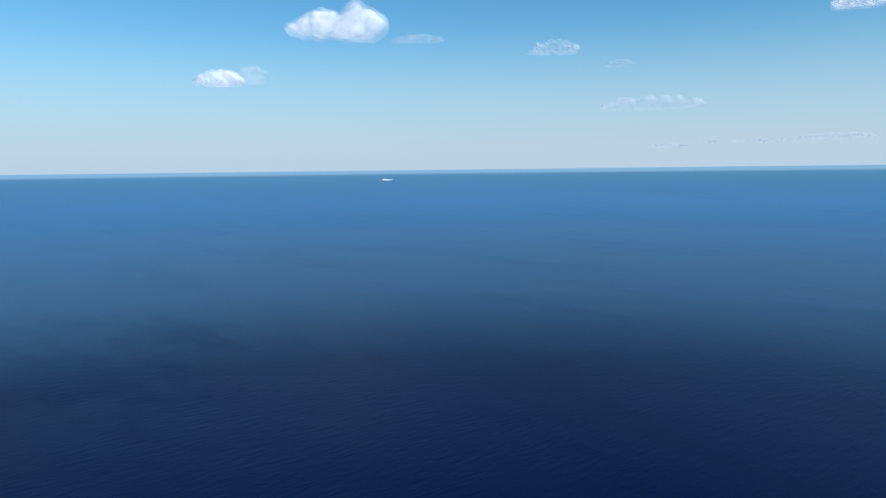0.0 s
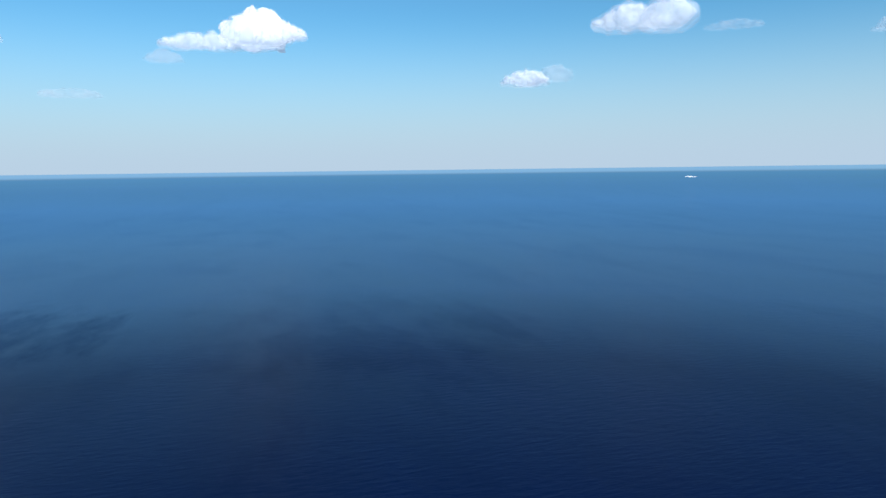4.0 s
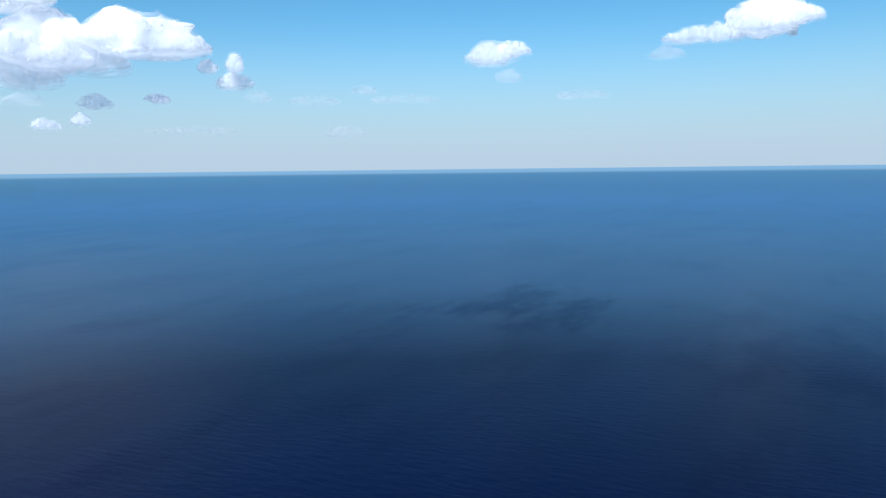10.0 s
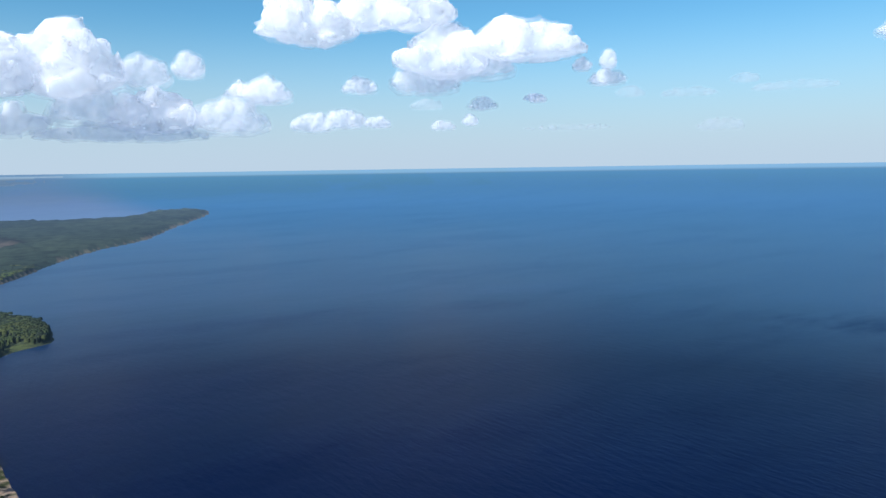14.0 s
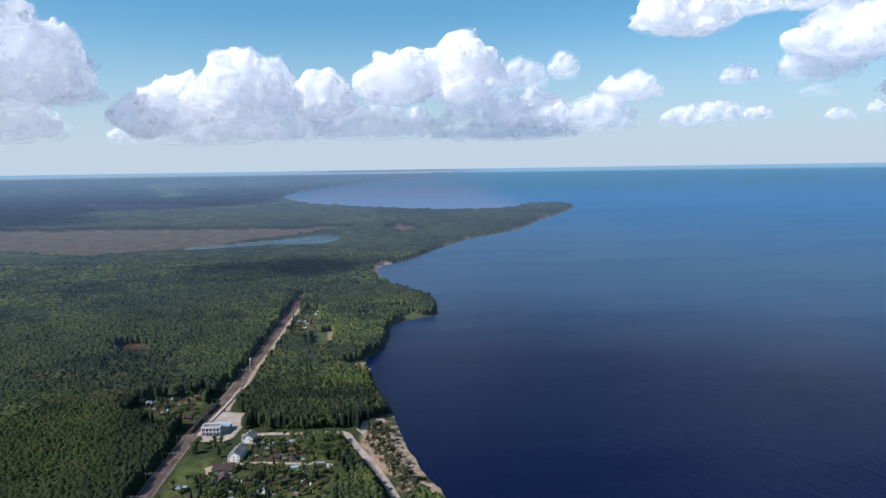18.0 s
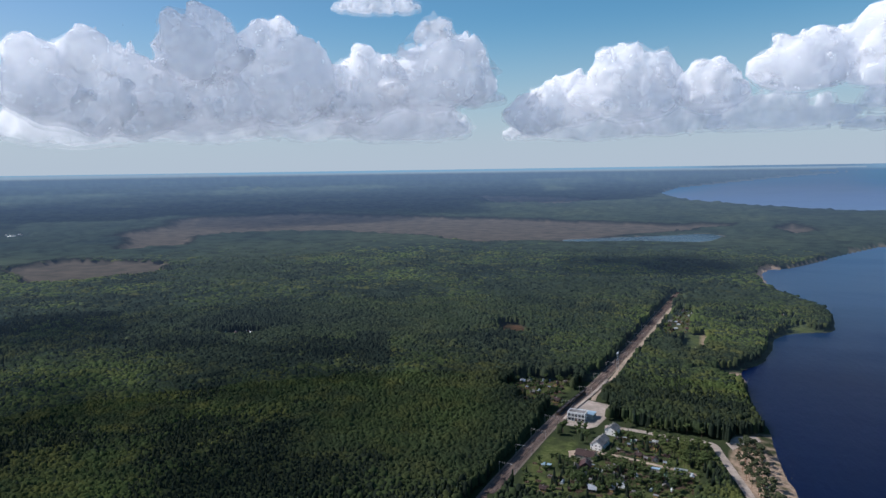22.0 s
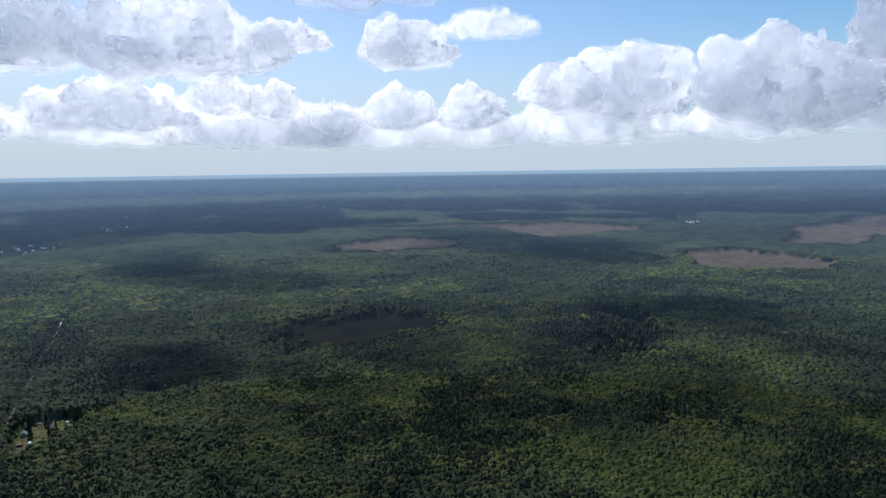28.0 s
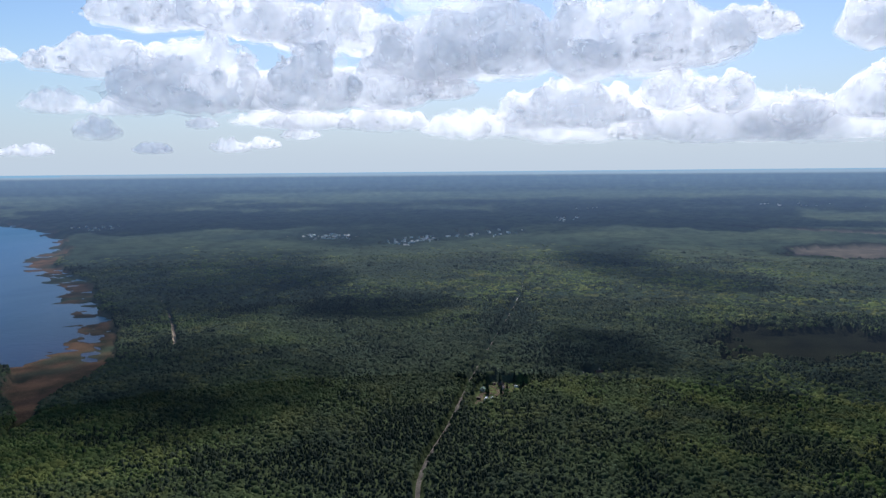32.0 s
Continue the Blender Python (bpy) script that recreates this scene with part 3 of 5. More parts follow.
    # dark conifer and pale birch stands, meadows; the darkest also paint in cloud shadows
    stand = 0.5 + 0.26 * fbm2(x, y, 1100, 4, 91) + 0.30 * fbm2(x, y, 260, 4, 92)
    p = distant(np.stack([x, y, z], 1))
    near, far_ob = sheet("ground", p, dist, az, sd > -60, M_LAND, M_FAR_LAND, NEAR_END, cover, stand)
    tagged(near, "flat forest country with brown bogs and a sandy shore", "ground", kind="structure")
    tagged(far_ob, "hazy blue-green forest plain at the horizon", "distant land", kind="structure")


build_water()
build_land()


# ---- woods ----
def scatter(spacing, d0, d1, seed, az0=-50, az1=150):
    rng = np.random.default_rng(seed)
    g = np.arange(-d1, d1, spacing)
    x, y = [v.ravel() for v in np.meshgrid(g, g)]
    x, y = x + rng.uniform(-0.5, 0.5, len(x)) * spacing, y + rng.uniform(-0.5, 0.5, len(y)) * spacing
    d, a = np.hypot(x, y), np.degrees(np.arctan2(-x, y))
    k = (d > d0) & (d < d1) & (a > az0) & (a < az1)
    x, y = x[k], y[k]
    k = wooded(x, y)
    return x[k], y[k], rng


def crowns(x, y, height, width, low, high, sides, rng, rim=None):
    """Leafy crowns as small uneven domes, or spires where top is small."""
    n = len(x)
    ang = np.linspace(0, 2 * math.pi, sides, endpoint=False)[None] + rng.uniform(0, 6.3, (n, 1))
    lev = []
    for zf, rf in (low, high):
        r = (width * rf)[:, None] * rng.uniform(0.7, 1.25, (n, sides))
        if rim is not None:
            zf, r = np.where(rim, zf - 0.45 * (zf == low[0]), zf), r * np.where(rim & (zf == low[0]), 0.9, 1.0)[:, None]
        zz = (height * zf)[:, None] * rng.uniform(0.85, 1.15, (n, sides))
        lev.append(np.stack([x[:, None] + r * np.cos(ang), y[:, None] + r * np.sin(ang), GROUND + zz], -1))
    tip = np.stack([x + rng.uniform(-.3, .3, n) * width, y + rng.uniform(-.3, .3, n) * width, GROUND + height], -1)[:, None]
    v = np.concatenate([lev[0], lev[1], tip], 1)
    f, i = [], np.arange(sides)
    j = (i + 1) % sides
    one = np.concatenate([np.stack([i, j, sides + j], 1), np.stack([i, sides + j, sides + i], 1),
                          np.stack([sides + i, sides + j, np.full(sides, 2 * sides)], 1)])
    f = (one[None] + (np.arange(n) * (2 * sides + 1))[:, None, None]).reshape(-1, 3)
    return distant(v.reshape(-1, 3)), f


def build_woods():
    zones = ((3.1, 470, 800, 4, 1.0), (5.0, 800, 1300, 3, 1.5), (9.0, 1300, 2000, 3, 2.5), (16.0, 2000, 2900, 3, 4.0), (10.0, 8, 470, 4, 2.6))
    for seed, (spacing, d0, d1, sides, grow) in enumerate(zones):
        x, y, rng = scatter(spacing, d0, d1, 50 + seed)
        if d0 == 2000:
            thin = rng.random(len(x)) + 0.5 * fbm2(x, y, 300, 3, 66) > 2.2 * (np.hypot(x, y) - 2050) / 800
            x, y = x[thin], y[thin]
        stand = fbm2(x, y, 150, 4, 60) + 0.5 * fbm2(x, y, 35, 2, 63) + rng.normal(0, 0.3, len(x))
        stand = stand + 0.2 * ((x > -130) & (y > 640) & (y < 2300))
        stand = stand + 3.0 * in_any(x, y, [SPRUCE_LOT])
        spruce = stand > 0.4
        tall = (rng.uniform(0.92, 1.07, len(x)) + 0.10 * (rng.random(len(x)) < 0.06)) * canopy(x, y)
        rim = (y > 420) & ~deep_wood(x, y, 6.0) if 400 < d0 < 1000 else np.zeros(len(x), bool)
        old = rng.random(len(x)) < 0.16
        tall = tall * np.where(old, 1.06, 1.0)
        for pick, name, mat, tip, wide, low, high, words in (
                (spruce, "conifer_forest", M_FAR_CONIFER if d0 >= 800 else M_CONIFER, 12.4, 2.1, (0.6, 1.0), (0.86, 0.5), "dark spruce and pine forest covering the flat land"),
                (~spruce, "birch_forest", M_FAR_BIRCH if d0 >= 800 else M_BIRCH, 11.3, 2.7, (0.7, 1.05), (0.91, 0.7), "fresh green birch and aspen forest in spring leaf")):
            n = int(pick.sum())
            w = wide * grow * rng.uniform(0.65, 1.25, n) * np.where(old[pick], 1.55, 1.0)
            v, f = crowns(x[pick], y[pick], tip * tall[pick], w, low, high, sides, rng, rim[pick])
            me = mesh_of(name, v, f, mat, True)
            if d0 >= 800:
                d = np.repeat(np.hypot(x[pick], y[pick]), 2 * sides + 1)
                me.attributes.new("remote", "FLOAT", "POINT").data.foreach_set("value", (1 - np.exp(-np.maximum(d - HAZE_START, 0) / 6500)).astype(np.float32))
            tagged(new(name, me), words, "forest", kind="stuff")


build_woods()


# ---- clouds ----
def skin(field, cell):
    """The closed surface where a field on a grid passes nought: one place for each cell that it crosses, one face for each edge."""
    f = np.pad(field, 2, constant_values=-1e3)
    on = f > 0
    shape = tuple(n - 1 for n in f.shape)
    total, count = np.zeros(shape + (3,)), np.zeros(shape)
    corner = [(i, j, k) for i in (0, 1) for j in (0, 1) for k in (0, 1)]

    def at(array, c):
        return array[c[0]:c[0] + shape[0], c[1]:c[1] + shape[1], c[2]:c[2] + shape[2]]

    for c in corner:
        for axis in range(3):
            if c[axis] == 0:
                d = tuple(1 if m == axis else c[m] for m in range(3))
                va, vb = np.maximum(at(f, c), -cell), np.maximum(at(f, d), -cell)
                cross = at(on, c) != at(on, d)
                t = np.where(cross, va / np.where(cross, va - vb, 1.0), 0.0)
                for m in range(3):
                    total[..., m] += cross * (c[m] + (t if m == axis else 0.0))
                count += cross
    used = count > 0
    index = np.full(shape, -1)
    index[used] = np.arange(used.sum())
    verts = (np.argwhere(used) + total[used] / count[used][:, None] - 2) * cell
    faces = []
    for axis in range(3):
        u, v = [m for m in range(3) if m != axis]
        lo, hi = [slice(1, -1)] * 3, [slice(1, -1)] * 3
        lo[axis], hi[axis] = slice(0, -1), slice(1, None)
        for up in (True, False):
            p = np.argwhere((on[tuple(lo)] != on[tuple(hi)]) & (on[tuple(lo)] == up))
            p[:, u] += 1
            p[:, v] += 1
            quad = []
            for du, dv in ((0, 0), (1, 0), (1, 1), (0, 1)):
                q = p.copy()
                q[:, u] -= du
                q[:, v] -= dv
                quad.append(index[q[:, 0], q[:, 1], q[:, 2]])
            quad = np.stack(quad, 1)
            faces.append(quad if up == (axis != 1) else quad[:, ::-1])
    return verts, np.concatenate(faces)


def heap(w, h, cell, seed, calm=1.0):
    """A field, in metres inside, of a heap cloud: round lobes piled on a flat base, each with smaller billows on it."""
    rng = np.random.default_rng(seed)
    deep = min(0.36 * w, 0.8 * h)
    gx, gy, gz = np.arange(-0.62 * w, 0.62 * w, cell), np.arange(-0.9 * deep, 0.9 * deep, cell), np.arange(-0.62 * h, 0.7 * h, cell)
    x, y, z = [g.ravel() for g in np.meshgrid(gx, gy, gz, indexing="ij")]
    soft, total = 0.045 * h, np.zeros(len(x))
    lobes = int(12 + 12 * min(w / h, 5))
    for k in range(lobes):
        u = -0.88 + 1.76 * (k + 0.5) / lobes + rng.uniform(-0.1, 0.1)
        up = (1 - abs(u) ** 2.2) * rng.uniform(0.25, 1.0)
        if k == lobes // 2:
            u, up = rng.uniform(-0.25, 0.25), 1.0
        r = h * (0.09 + 0.21 * rng.random() ** 1.6) * (1.15 - 0.45 * abs(u))
        c = (u * w * 0.5, rng.uniform(-0.4, 0.4) * deep, -0.5 * h + 0.7 * r + max(h - 1.7 * r, 0) * up)
        for step, z_lobe in enumerate(np.arange(c[2], -0.45 * h, -1.1 * r)):
            off = step * r * rng.uniform(-0.5, 0.5)
            total += np.exp(np.clip((r - np.sqrt((x - c[0] - off) ** 2 + (y - c[1]) ** 2 + (z - z_lobe) ** 2)) / soft, -40, 30))
    f = soft * np.log(np.maximum(total, 1e-15))
    p = np.stack([x, y, z], 1)
    near = f > -0.35 * h
    f[near] += calm * h * (0.13 * np.clip(fbm(p[near] / (0.42 * h) + seed * 3.1, 3, seed % 50, billow=True), -1.0, 1.0) + 0.05 * fbm(p[near] / (0.8 * h) + seed, 2, seed % 31))
    base = -0.5 * h + 0.22 * h * np.abs(2 * x / w) ** 2 + 0.10 * h * fbm2(x, y, 0.55 * h, 3, seed % 23)
    f = np.minimum(f, 0.55 * (z - base))
    return f.reshape(len(gx), len(gy), len(gz)), np.array([gx[0], gy[0], gz[0]])


def cloud(az, el, width, height, seed, away=4520.0, look_of="heap"):
    """A cloud with soft edges: width and height in degrees of the view. The heart is dense, ever thinner veils lie round it."""
    w, h = away * radians(width * 1.16), away * radians(height * 1.06)
    cell = away * radians(min(0.22, max(0.07, height / 13, width / 70)))
    field, start = heap(w, h, cell, seed, 0.6 if look_of == "small" else 1.0)
    layers = {"heap": ((0.01, 1, M_CLOUD), (0.10, 3, M_CLOUD), (-0.015, 2, M_EDGE), (-0.045, 3, M_FRINGE)),
              "small": ((0.06, 1, M_EDGE), (0.0, 1, M_EDGE), (-0.06, 2, M_FRINGE), (-0.12, 2, M_FRINGE)),
              "low": ((0.05, 2, M_AIRY), (-0.02, 2, M_AIRY), (-0.08, 2, M_VEIL)),
              "haze": ((0.10, 2, M_FRINGE), (-0.10, 2, M_FRINGE)),
              "deep_shade": ((0.16, 2, M_AIRY), (0.05, 2, M_VEIL), (-0.05, 2, M_VEIL), (-0.14, 2, M_FRINGE)),
              "shade": ((0.16, 2, M_VEIL), (0.05, 2, M_VEIL), (-0.05, 2, M_VEIL), (-0.14, 2, M_FRINGE)),
              "wisp": ((0.02, 1, M_WISP), (-0.06, 2, M_WISP), (-0.12, 2, M_WISP))}[look_of]
    ob = None
    for level, stride, mat in layers:
        v, f = skin(field[::stride, ::stride, ::stride] - level * h, cell * stride)
        if not len(f):
            continue
        name = ("thin_cloud" if look_of == "wisp" else "cloud") if ob is None else "veil"
        made = new(name, mesh_of(name, v + start, f, mat, True))
        if ob is None:
            ob = made
        else:
            made.parent = ob
    e = radians(el)
    ob.matrix_world = pose(-math.sin(radians(az)) * away * math.cos(e), math.cos(radians(az)) * away * math.cos(e), EYE + away * math.sin(e), 0, 0, az)
    return ob


SEA_CLOUDS = [(-123.0, 11.7, 3.1, 2.4), (-120.2, 11.4, 4.6, 1.7), (-112.2, 7.2, 3.3, 1.1), (-160.2, 11.3, 3.4, 1.0), (-91.2, 10.9, 5.0, 2.9),
              (-86.9, 9.9, 5.7, 1.1), (-93.1, 10.7, 2.8, 1.0), (-70.3, 9.2, 3.3, 1.6), (-72.2, 9.5, 2.4, 1.0), (-48.1, 8.0, 1.1, 0.9), (-50.1, 8.3, 1.0, 1.2),
              (-50.0, 7.0, 2.5, 1.1), (-44.6, 5.5, 1.2, 0.6)]
BAY_CLOUDS = [(-26.4, 11.8, 7.0, 3.8), (-32.9, 12.8, 8.9, 3.5), (-37.0, 9.4, 6.4, 3.8), (-43.5, 10.1, 8.4, 3.1), (-35.5, 7.2, 4.8, 1.9), (-39.3, 8.5, 6.1, 2.3),
              (-30.2, 6.7, 2.4, 1.1), (-23.0, 6.2, 2.2, 1.6), (-20.8, 6.2, 1.8, 0.8), (-20.1, 5.1, 2.0, 0.8), (-26.5, 3.8, 2.8, 1.3), (-29.1, 4.1, 3.1, 1.3),
              (-31.6, 3.8, 1.8, 0.8), (-20.3, 3.7, 1.2, 0.8), (-40.1, 5.2, 2.0, 0.9), (-44.4, 5.6, 1.6, 0.5), (-36.9, 3.5, 1.7, 0.7), (-39.1, 3.9, 1.0, 0.8)]
NORTH_CLOUDS = [(-4.0, 7.5, 5.7, 4.2), (-8.7, 8.0, 6.6, 4.8), (-14.1, 7.4, 3.1, 2.0), (-17.2, 8.1, 1.7, 1.7), (-21.1, 6.4, 1.6, 1.0), (-22.9, 6.3, 3.0, 1.8),
                (2.1, 6.1, 4.6, 3.5), (12.9, 5.5, 5.1, 3.9), (8.2, 6.6, 7.1, 5.2), (15.8, 4.5, 3.4, 3.1), (-10.7, 5.1, 5.9, 2.5), (-14.8, 4.5, 6.0, 2.9),
                (-20.0, 4.4, 4.8, 2.5)]
WEST_CLOUDS = [(41.9, 9.7, 5.9, 5.1), (36.1, 7.9, 7.9, 6.9), (48.7, 6.5, 8.9, 6.6), (52.9, 6.9, 4.5, 5.1), (42.1, 5.9, 9.8, 4.8), (30.0, 6.8, 8.1, 4.7),
               (23.4, 8.0, 7.7, 5.7), (20.6, 6.1, 4.3, 1.8), (28.2, 13.1, 5.9, 1.5), (79.2, 10.3, 4.0, 3.5), (76.6, 10.1, 5.0, 3.4), (71.2, 11.7, 7.0, 1.9),
               (84.6, 10.2, 1.4, 1.0), (65.5, 6.9, 5.7, 3.9), (59.5, 6.9, 7.7, 5.7), (78.5, 5.3, 5.1, 3.4), (72.7, 5.2, 5.1, 3.2), (83.3, 4.3, 3.8, 2.4)]
SOUTH_CLOUDS = [(121.4, 7.5, 6.5, 4.9), (116.0, 7.1, 8.6, 3.5), (119.3, 11.5, 10.3, 3.8), (111.3, 10.4, 8.6, 5.4), (106.3, 10.2, 10.7, 5.1), (99.3, 10.2, 5.8, 5.6),
                (93.4, 10.2, 10.5, 5.2), (110.3, 7.1, 4.6, 2.4), (92.5, 6.3, 4.2, 3.2), (88.3, 5.8, 3.5, 2.9), (87.3, 10.8, 6.4, 2.3), (136.2, 8.6, 9.2, 2.8),
                (129.8, 7.6, 11.4, 5.3), (139.4, 5.3, 3.9, 1.4), (136.8, 3.5, 2.5, 1.5), (133.2, 12.4, 7.7, 3.4), (125.4, 12.4, 9.7, 3.8), (100.1, 5.5, 10.8, 3.8)]
LOW_CLOUDS = [(-2.4, 4.0, 9.7, 2.4), (5.1, 3.6, 6.9, 2.0), (12.1, 3.3, 11.0, 1.9), (-12.3, 3.2, 11.9, 1.5), (26.7, 4.0, 11.0, 2.8), (34.3, 4.2, 7.5, 2.8),
              (26.7, 4.3, 9.6, 2.8), (51.0, 4.0, 8.6, 3.2), (42.2, 3.8, 9.0, 2.5), (73.1, 3.8, 10.1, 3.0), (63.0, 4.0, 14.2, 3.2), (80.6, 3.6, 9.4, 2.7),
              (84.2, 4.0, 5.4, 2.9), (115.4, 4.3, 6.5, 1.7), (108.3, 3.9, 7.3, 2.0), (100.1, 4.0, 10.9, 2.8), (121.7, 4.3, 6.3, 1.5), (88.5, 4.1, 12.3, 3.2)]
FAR_CLOUDS = [(141.4, 1.8, 3.1, 0.8), (133.1, 2.0, 2.5, 0.8), (129.5, 3.9, 2.2, 0.8), (134.9, 5.1, 4.6, 1.3), (122.9, 4.5, 7.9, 1.5), (115.6, 4.4, 6.6, 1.5),
              (127.4, 2.2, 2.5, 1.0), (125.0, 2.4, 2.3, 0.8), (122.1, 3.2, 2.7, 0.9), (143.1, 8.3, 2.6, 0.9), (89.3, 3.7, 13.8, 2.6)]
THIN_CLOUDS = [(-114.5, 7.5, 2.4, 1.0), (-138.6, 9.5, 3.5, 0.9), (-146.2, 5.0, 7.3, 0.9), (-143.8, 8.1, 2.1, 0.5), (-127.7, 10.4, 3.7, 0.6), (-84.0, 8.7, 2.3, 0.8),
               (-71.8, 7.4, 1.8, 0.8), (-77.7, 5.8, 3.9, 0.6), (-63.4, 5.7, 5.2, 0.6), (-51.8, 5.8, 1.9, 0.7), (-56.2, 5.6, 3.7, 0.6), (-60.1, 6.4, 1.9, 0.6),
               (-47.2, 3.2, 7.0, 0.5), (-58.5, 3.1, 2.8, 0.8), (-35.6, 6.1, 1.6, 0.6), (-17.0, 8.0, 1.5, 1.2), (-35.6, 5.2, 2.2, 0.7),
               (-153.0, 1.9, 9.0, 0.35), (-147.5, 1.7, 3.0, 0.3), (-159.0, 2.1, 5.0, 0.4)]
for bank, (rows, style, words) in enumerate(((SEA_CLOUDS, "heap", "small white fair-weather cloud over the lake"),
                                             (BAY_CLOUDS, "heap", "white broken cloud over the lake"),
                                             (NORTH_CLOUDS, "heap", "white heap cloud with a grey base over the far shore"),
                                             (WEST_CLOUDS, "heap", "tall sunlit heap cloud over the forest"),
                                             (SOUTH_CLOUDS, "heap", "bright backlit cloud with a grey flat base"),
                                             (LOW_CLOUDS, "low", "pale hazy cloud bank low over the skyline"),
                                             (FAR_CLOUDS, "low", "small hazy white cloud low over the skyline"),
                                             (THIN_CLOUDS, "wisp", "thin ragged grey-white cloud wisp"))):
    for k, (az, el, width, height) in enumerate(rows):
        far_off = (4640 if style == "low" else 4440) + 12 * ((k * 37) % 10)
        tagged(cloud(az, el, width, height, 100 * bank + k + 1, far_off, "small" if style == "heap" and height < (2.6 if bank < 3 else 2.0) else style), words, "cloud", "wisps in the sky" if style == "wisp" else "clouds in the sky")

# unseen clouds overhead, out towards the sun, placed to shade woods and lake
# the first, thin and wide, is added to dim the near woods
OVERHEAD = [(-600, 360, 760, 520, 0), (-167, 1739, 328, 204, 2), (-2006, 844, 640, 320, 2), (-2130, 292, 211, 105, 1), (-2500, -1135, 942, 471, 1),
            (-2949, -689, 816, 327, 1), (-1830, -262, 257, 116, 1), (-1336, -893, 341, 137, 2), (-1089, -483, 195, 97, 2), (-903, -109, 193, 97, 1),
            (-1199, -1051, 808, 404, 2), (-504, -609, 362, 289, 2), (-1059, -585, 168, 76, 1), (-1960, -238, 419, 168, 1), (-993, 712, 260, 130, 1),
            (-1771, 3141, 1237, 371, 1), (-1663, 3467, 942, 283, 2), (-3165, -3072, 1441, 360, 1), (-2427, 797, 501, 150, 2), (-1566, -38, 384, 134, 1),
            (-1755, 942, 391, 156, 1)]
for k, (x, y, long, deep, dense) in enumerate(OVERHEAD):
    up = max(1150, 0.55 * math.hypot(x, y))
    run = up / math.tan(radians(SUN_EL))
    at = Vector((x, y, 0)) + Vector((sun_dir.x, sun_dir.y, 0)).normalized() * run + Vector((0, 0, up))
    ob = cloud(0, 0, 6.0, 2.2, 900 + k, look_of=("haze", "shade", "deep_shade")[dense])
    size = long / (4520 * radians(6.0))
    ob.matrix_world = Matrix.Translation(at) @ Matrix.Rotation(radians(20 * (k % 4)), 4, "Z") @ Matrix.Diagonal((size, size * 1.6 * deep / long * 2.2, size, 1))
    tagged(ob, "unseen cloud overhead that shades the country below", "cloud", "clouds overhead")


# ---- things: helpers ----
M_BALLAST = plain("railway_ballast", (0.150, 0.108, 0.092), 0.95, grain=0.3, size=4)
M_DARKBED = plain("old_dark_ballast", (0.080, 0.074, 0.068), 0.95, grain=0.3, size=4)
M_GRAVEL = plain("gravel_verge", (0.20, 0.16, 0.13), 0.95, grain=0.25, size=4)
M_RAIL = plain("worn_steel", (0.16, 0.13, 0.115), 0.75, 0.0)
M_SLEEPER = plain("concrete_sleeper", (0.20, 0.16, 0.14), 0.9)
M_ASPHALT = plain("sunbleached_asphalt", (0.34, 0.29, 0.25), 0.95, grain=0.18, size=6)
M_TRACKWAY = plain("sandy_road", (0.36, 0.285, 0.22), 0.95, grain=0.2, size=6)
M_CONCRETE = plain("pale_concrete", (0.36, 0.34, 0.33), 0.9, grain=0.15)
M_WHITE = plain("white_plaster", (0.80, 0.79, 0.77), 0.85, grain=0.08)
M_CREAM = plain("cream_plaster", (0.46, 0.43, 0.38), 0.85, grain=0.1)
M_GLASS = plain("dark_window_glass", (0.03, 0.04, 0.05), 0.08, grain=0.1)
M_SLATE = plain("grey_fibre_slate", (0.20, 0.195, 0.19), 0.8, grain=0.22, size=2)
M_TIN = plain("pale_tin_roof", (0.42, 0.45, 0.48), 0.45, 0.5, grain=0.12)
M_BLUE = plain("light_blue_roof", (0.30, 0.43, 0.52), 0.5, 0.2, grain=0.12)
M_RED = plain("dark_red_roof", (0.055, 0.022, 0.022), 0.6, grain=0.2)
M_BROWN = plain("brown_roof", (0.060, 0.040, 0.038), 0.75, grain=0.2)
M_GREENTIN = plain("green_roof", (0.07, 0.14, 0.10), 0.6, grain=0.15)
M_TIMBER = plain("weathered_timber", (0.22, 0.17, 0.13), 0.9, grain=0.25)
M_OCHRE = plain("ochre_boards", (0.42, 0.28, 0.13), 0.85, grain=0.2)
M_BARK = plain("bark", (0.13, 0.09, 0.065), 0.95, grain=0.3)
M_PINEBARK = plain("orange_pine_bark", (0.25, 0.13, 0.075), 0.95, grain=0.3)
M_SOIL = plain("dug_soil", (0.10, 0.07, 0.05), 1.0, grain=0.3)
M_FILM = plain("greenhouse_film", (0.50, 0.54, 0.56), 0.4, grain=0.1)
M_DARKSTEEL = plain("dark_wagon_paint", (0.045, 0.038, 0.038), 0.6, grain=0.2)
M_RUST = plain("rusty_steel", (0.12, 0.07, 0.05), 0.8, grain=0.3)
M_MAST = plain("galvanised_steel", (0.55, 0.56, 0.57), 0.5, 0.5)
M_ROCK = plain("shore_boulder", (0.13, 0.115, 0.10), 0.9, grain=0.25)


def box(bm, x0, y0, z0, x1, y1, z1):
    v = [bm.verts.new(p) for p in ((x0, y0, z0), (x1, y0, z0), (x1, y1, z0), (x0, y1, z0), (x0, y0, z1), (x1, y0, z1), (x1, y1, z1), (x0, y1, z1))]
    for f in ((3, 2, 1, 0), (4, 5, 6, 7), (0, 1, 5, 4), (1, 2, 6, 5), (2, 3, 7, 6), (3, 0, 4, 7)):
        bm.faces.new([v[i] for i in f])
    return v


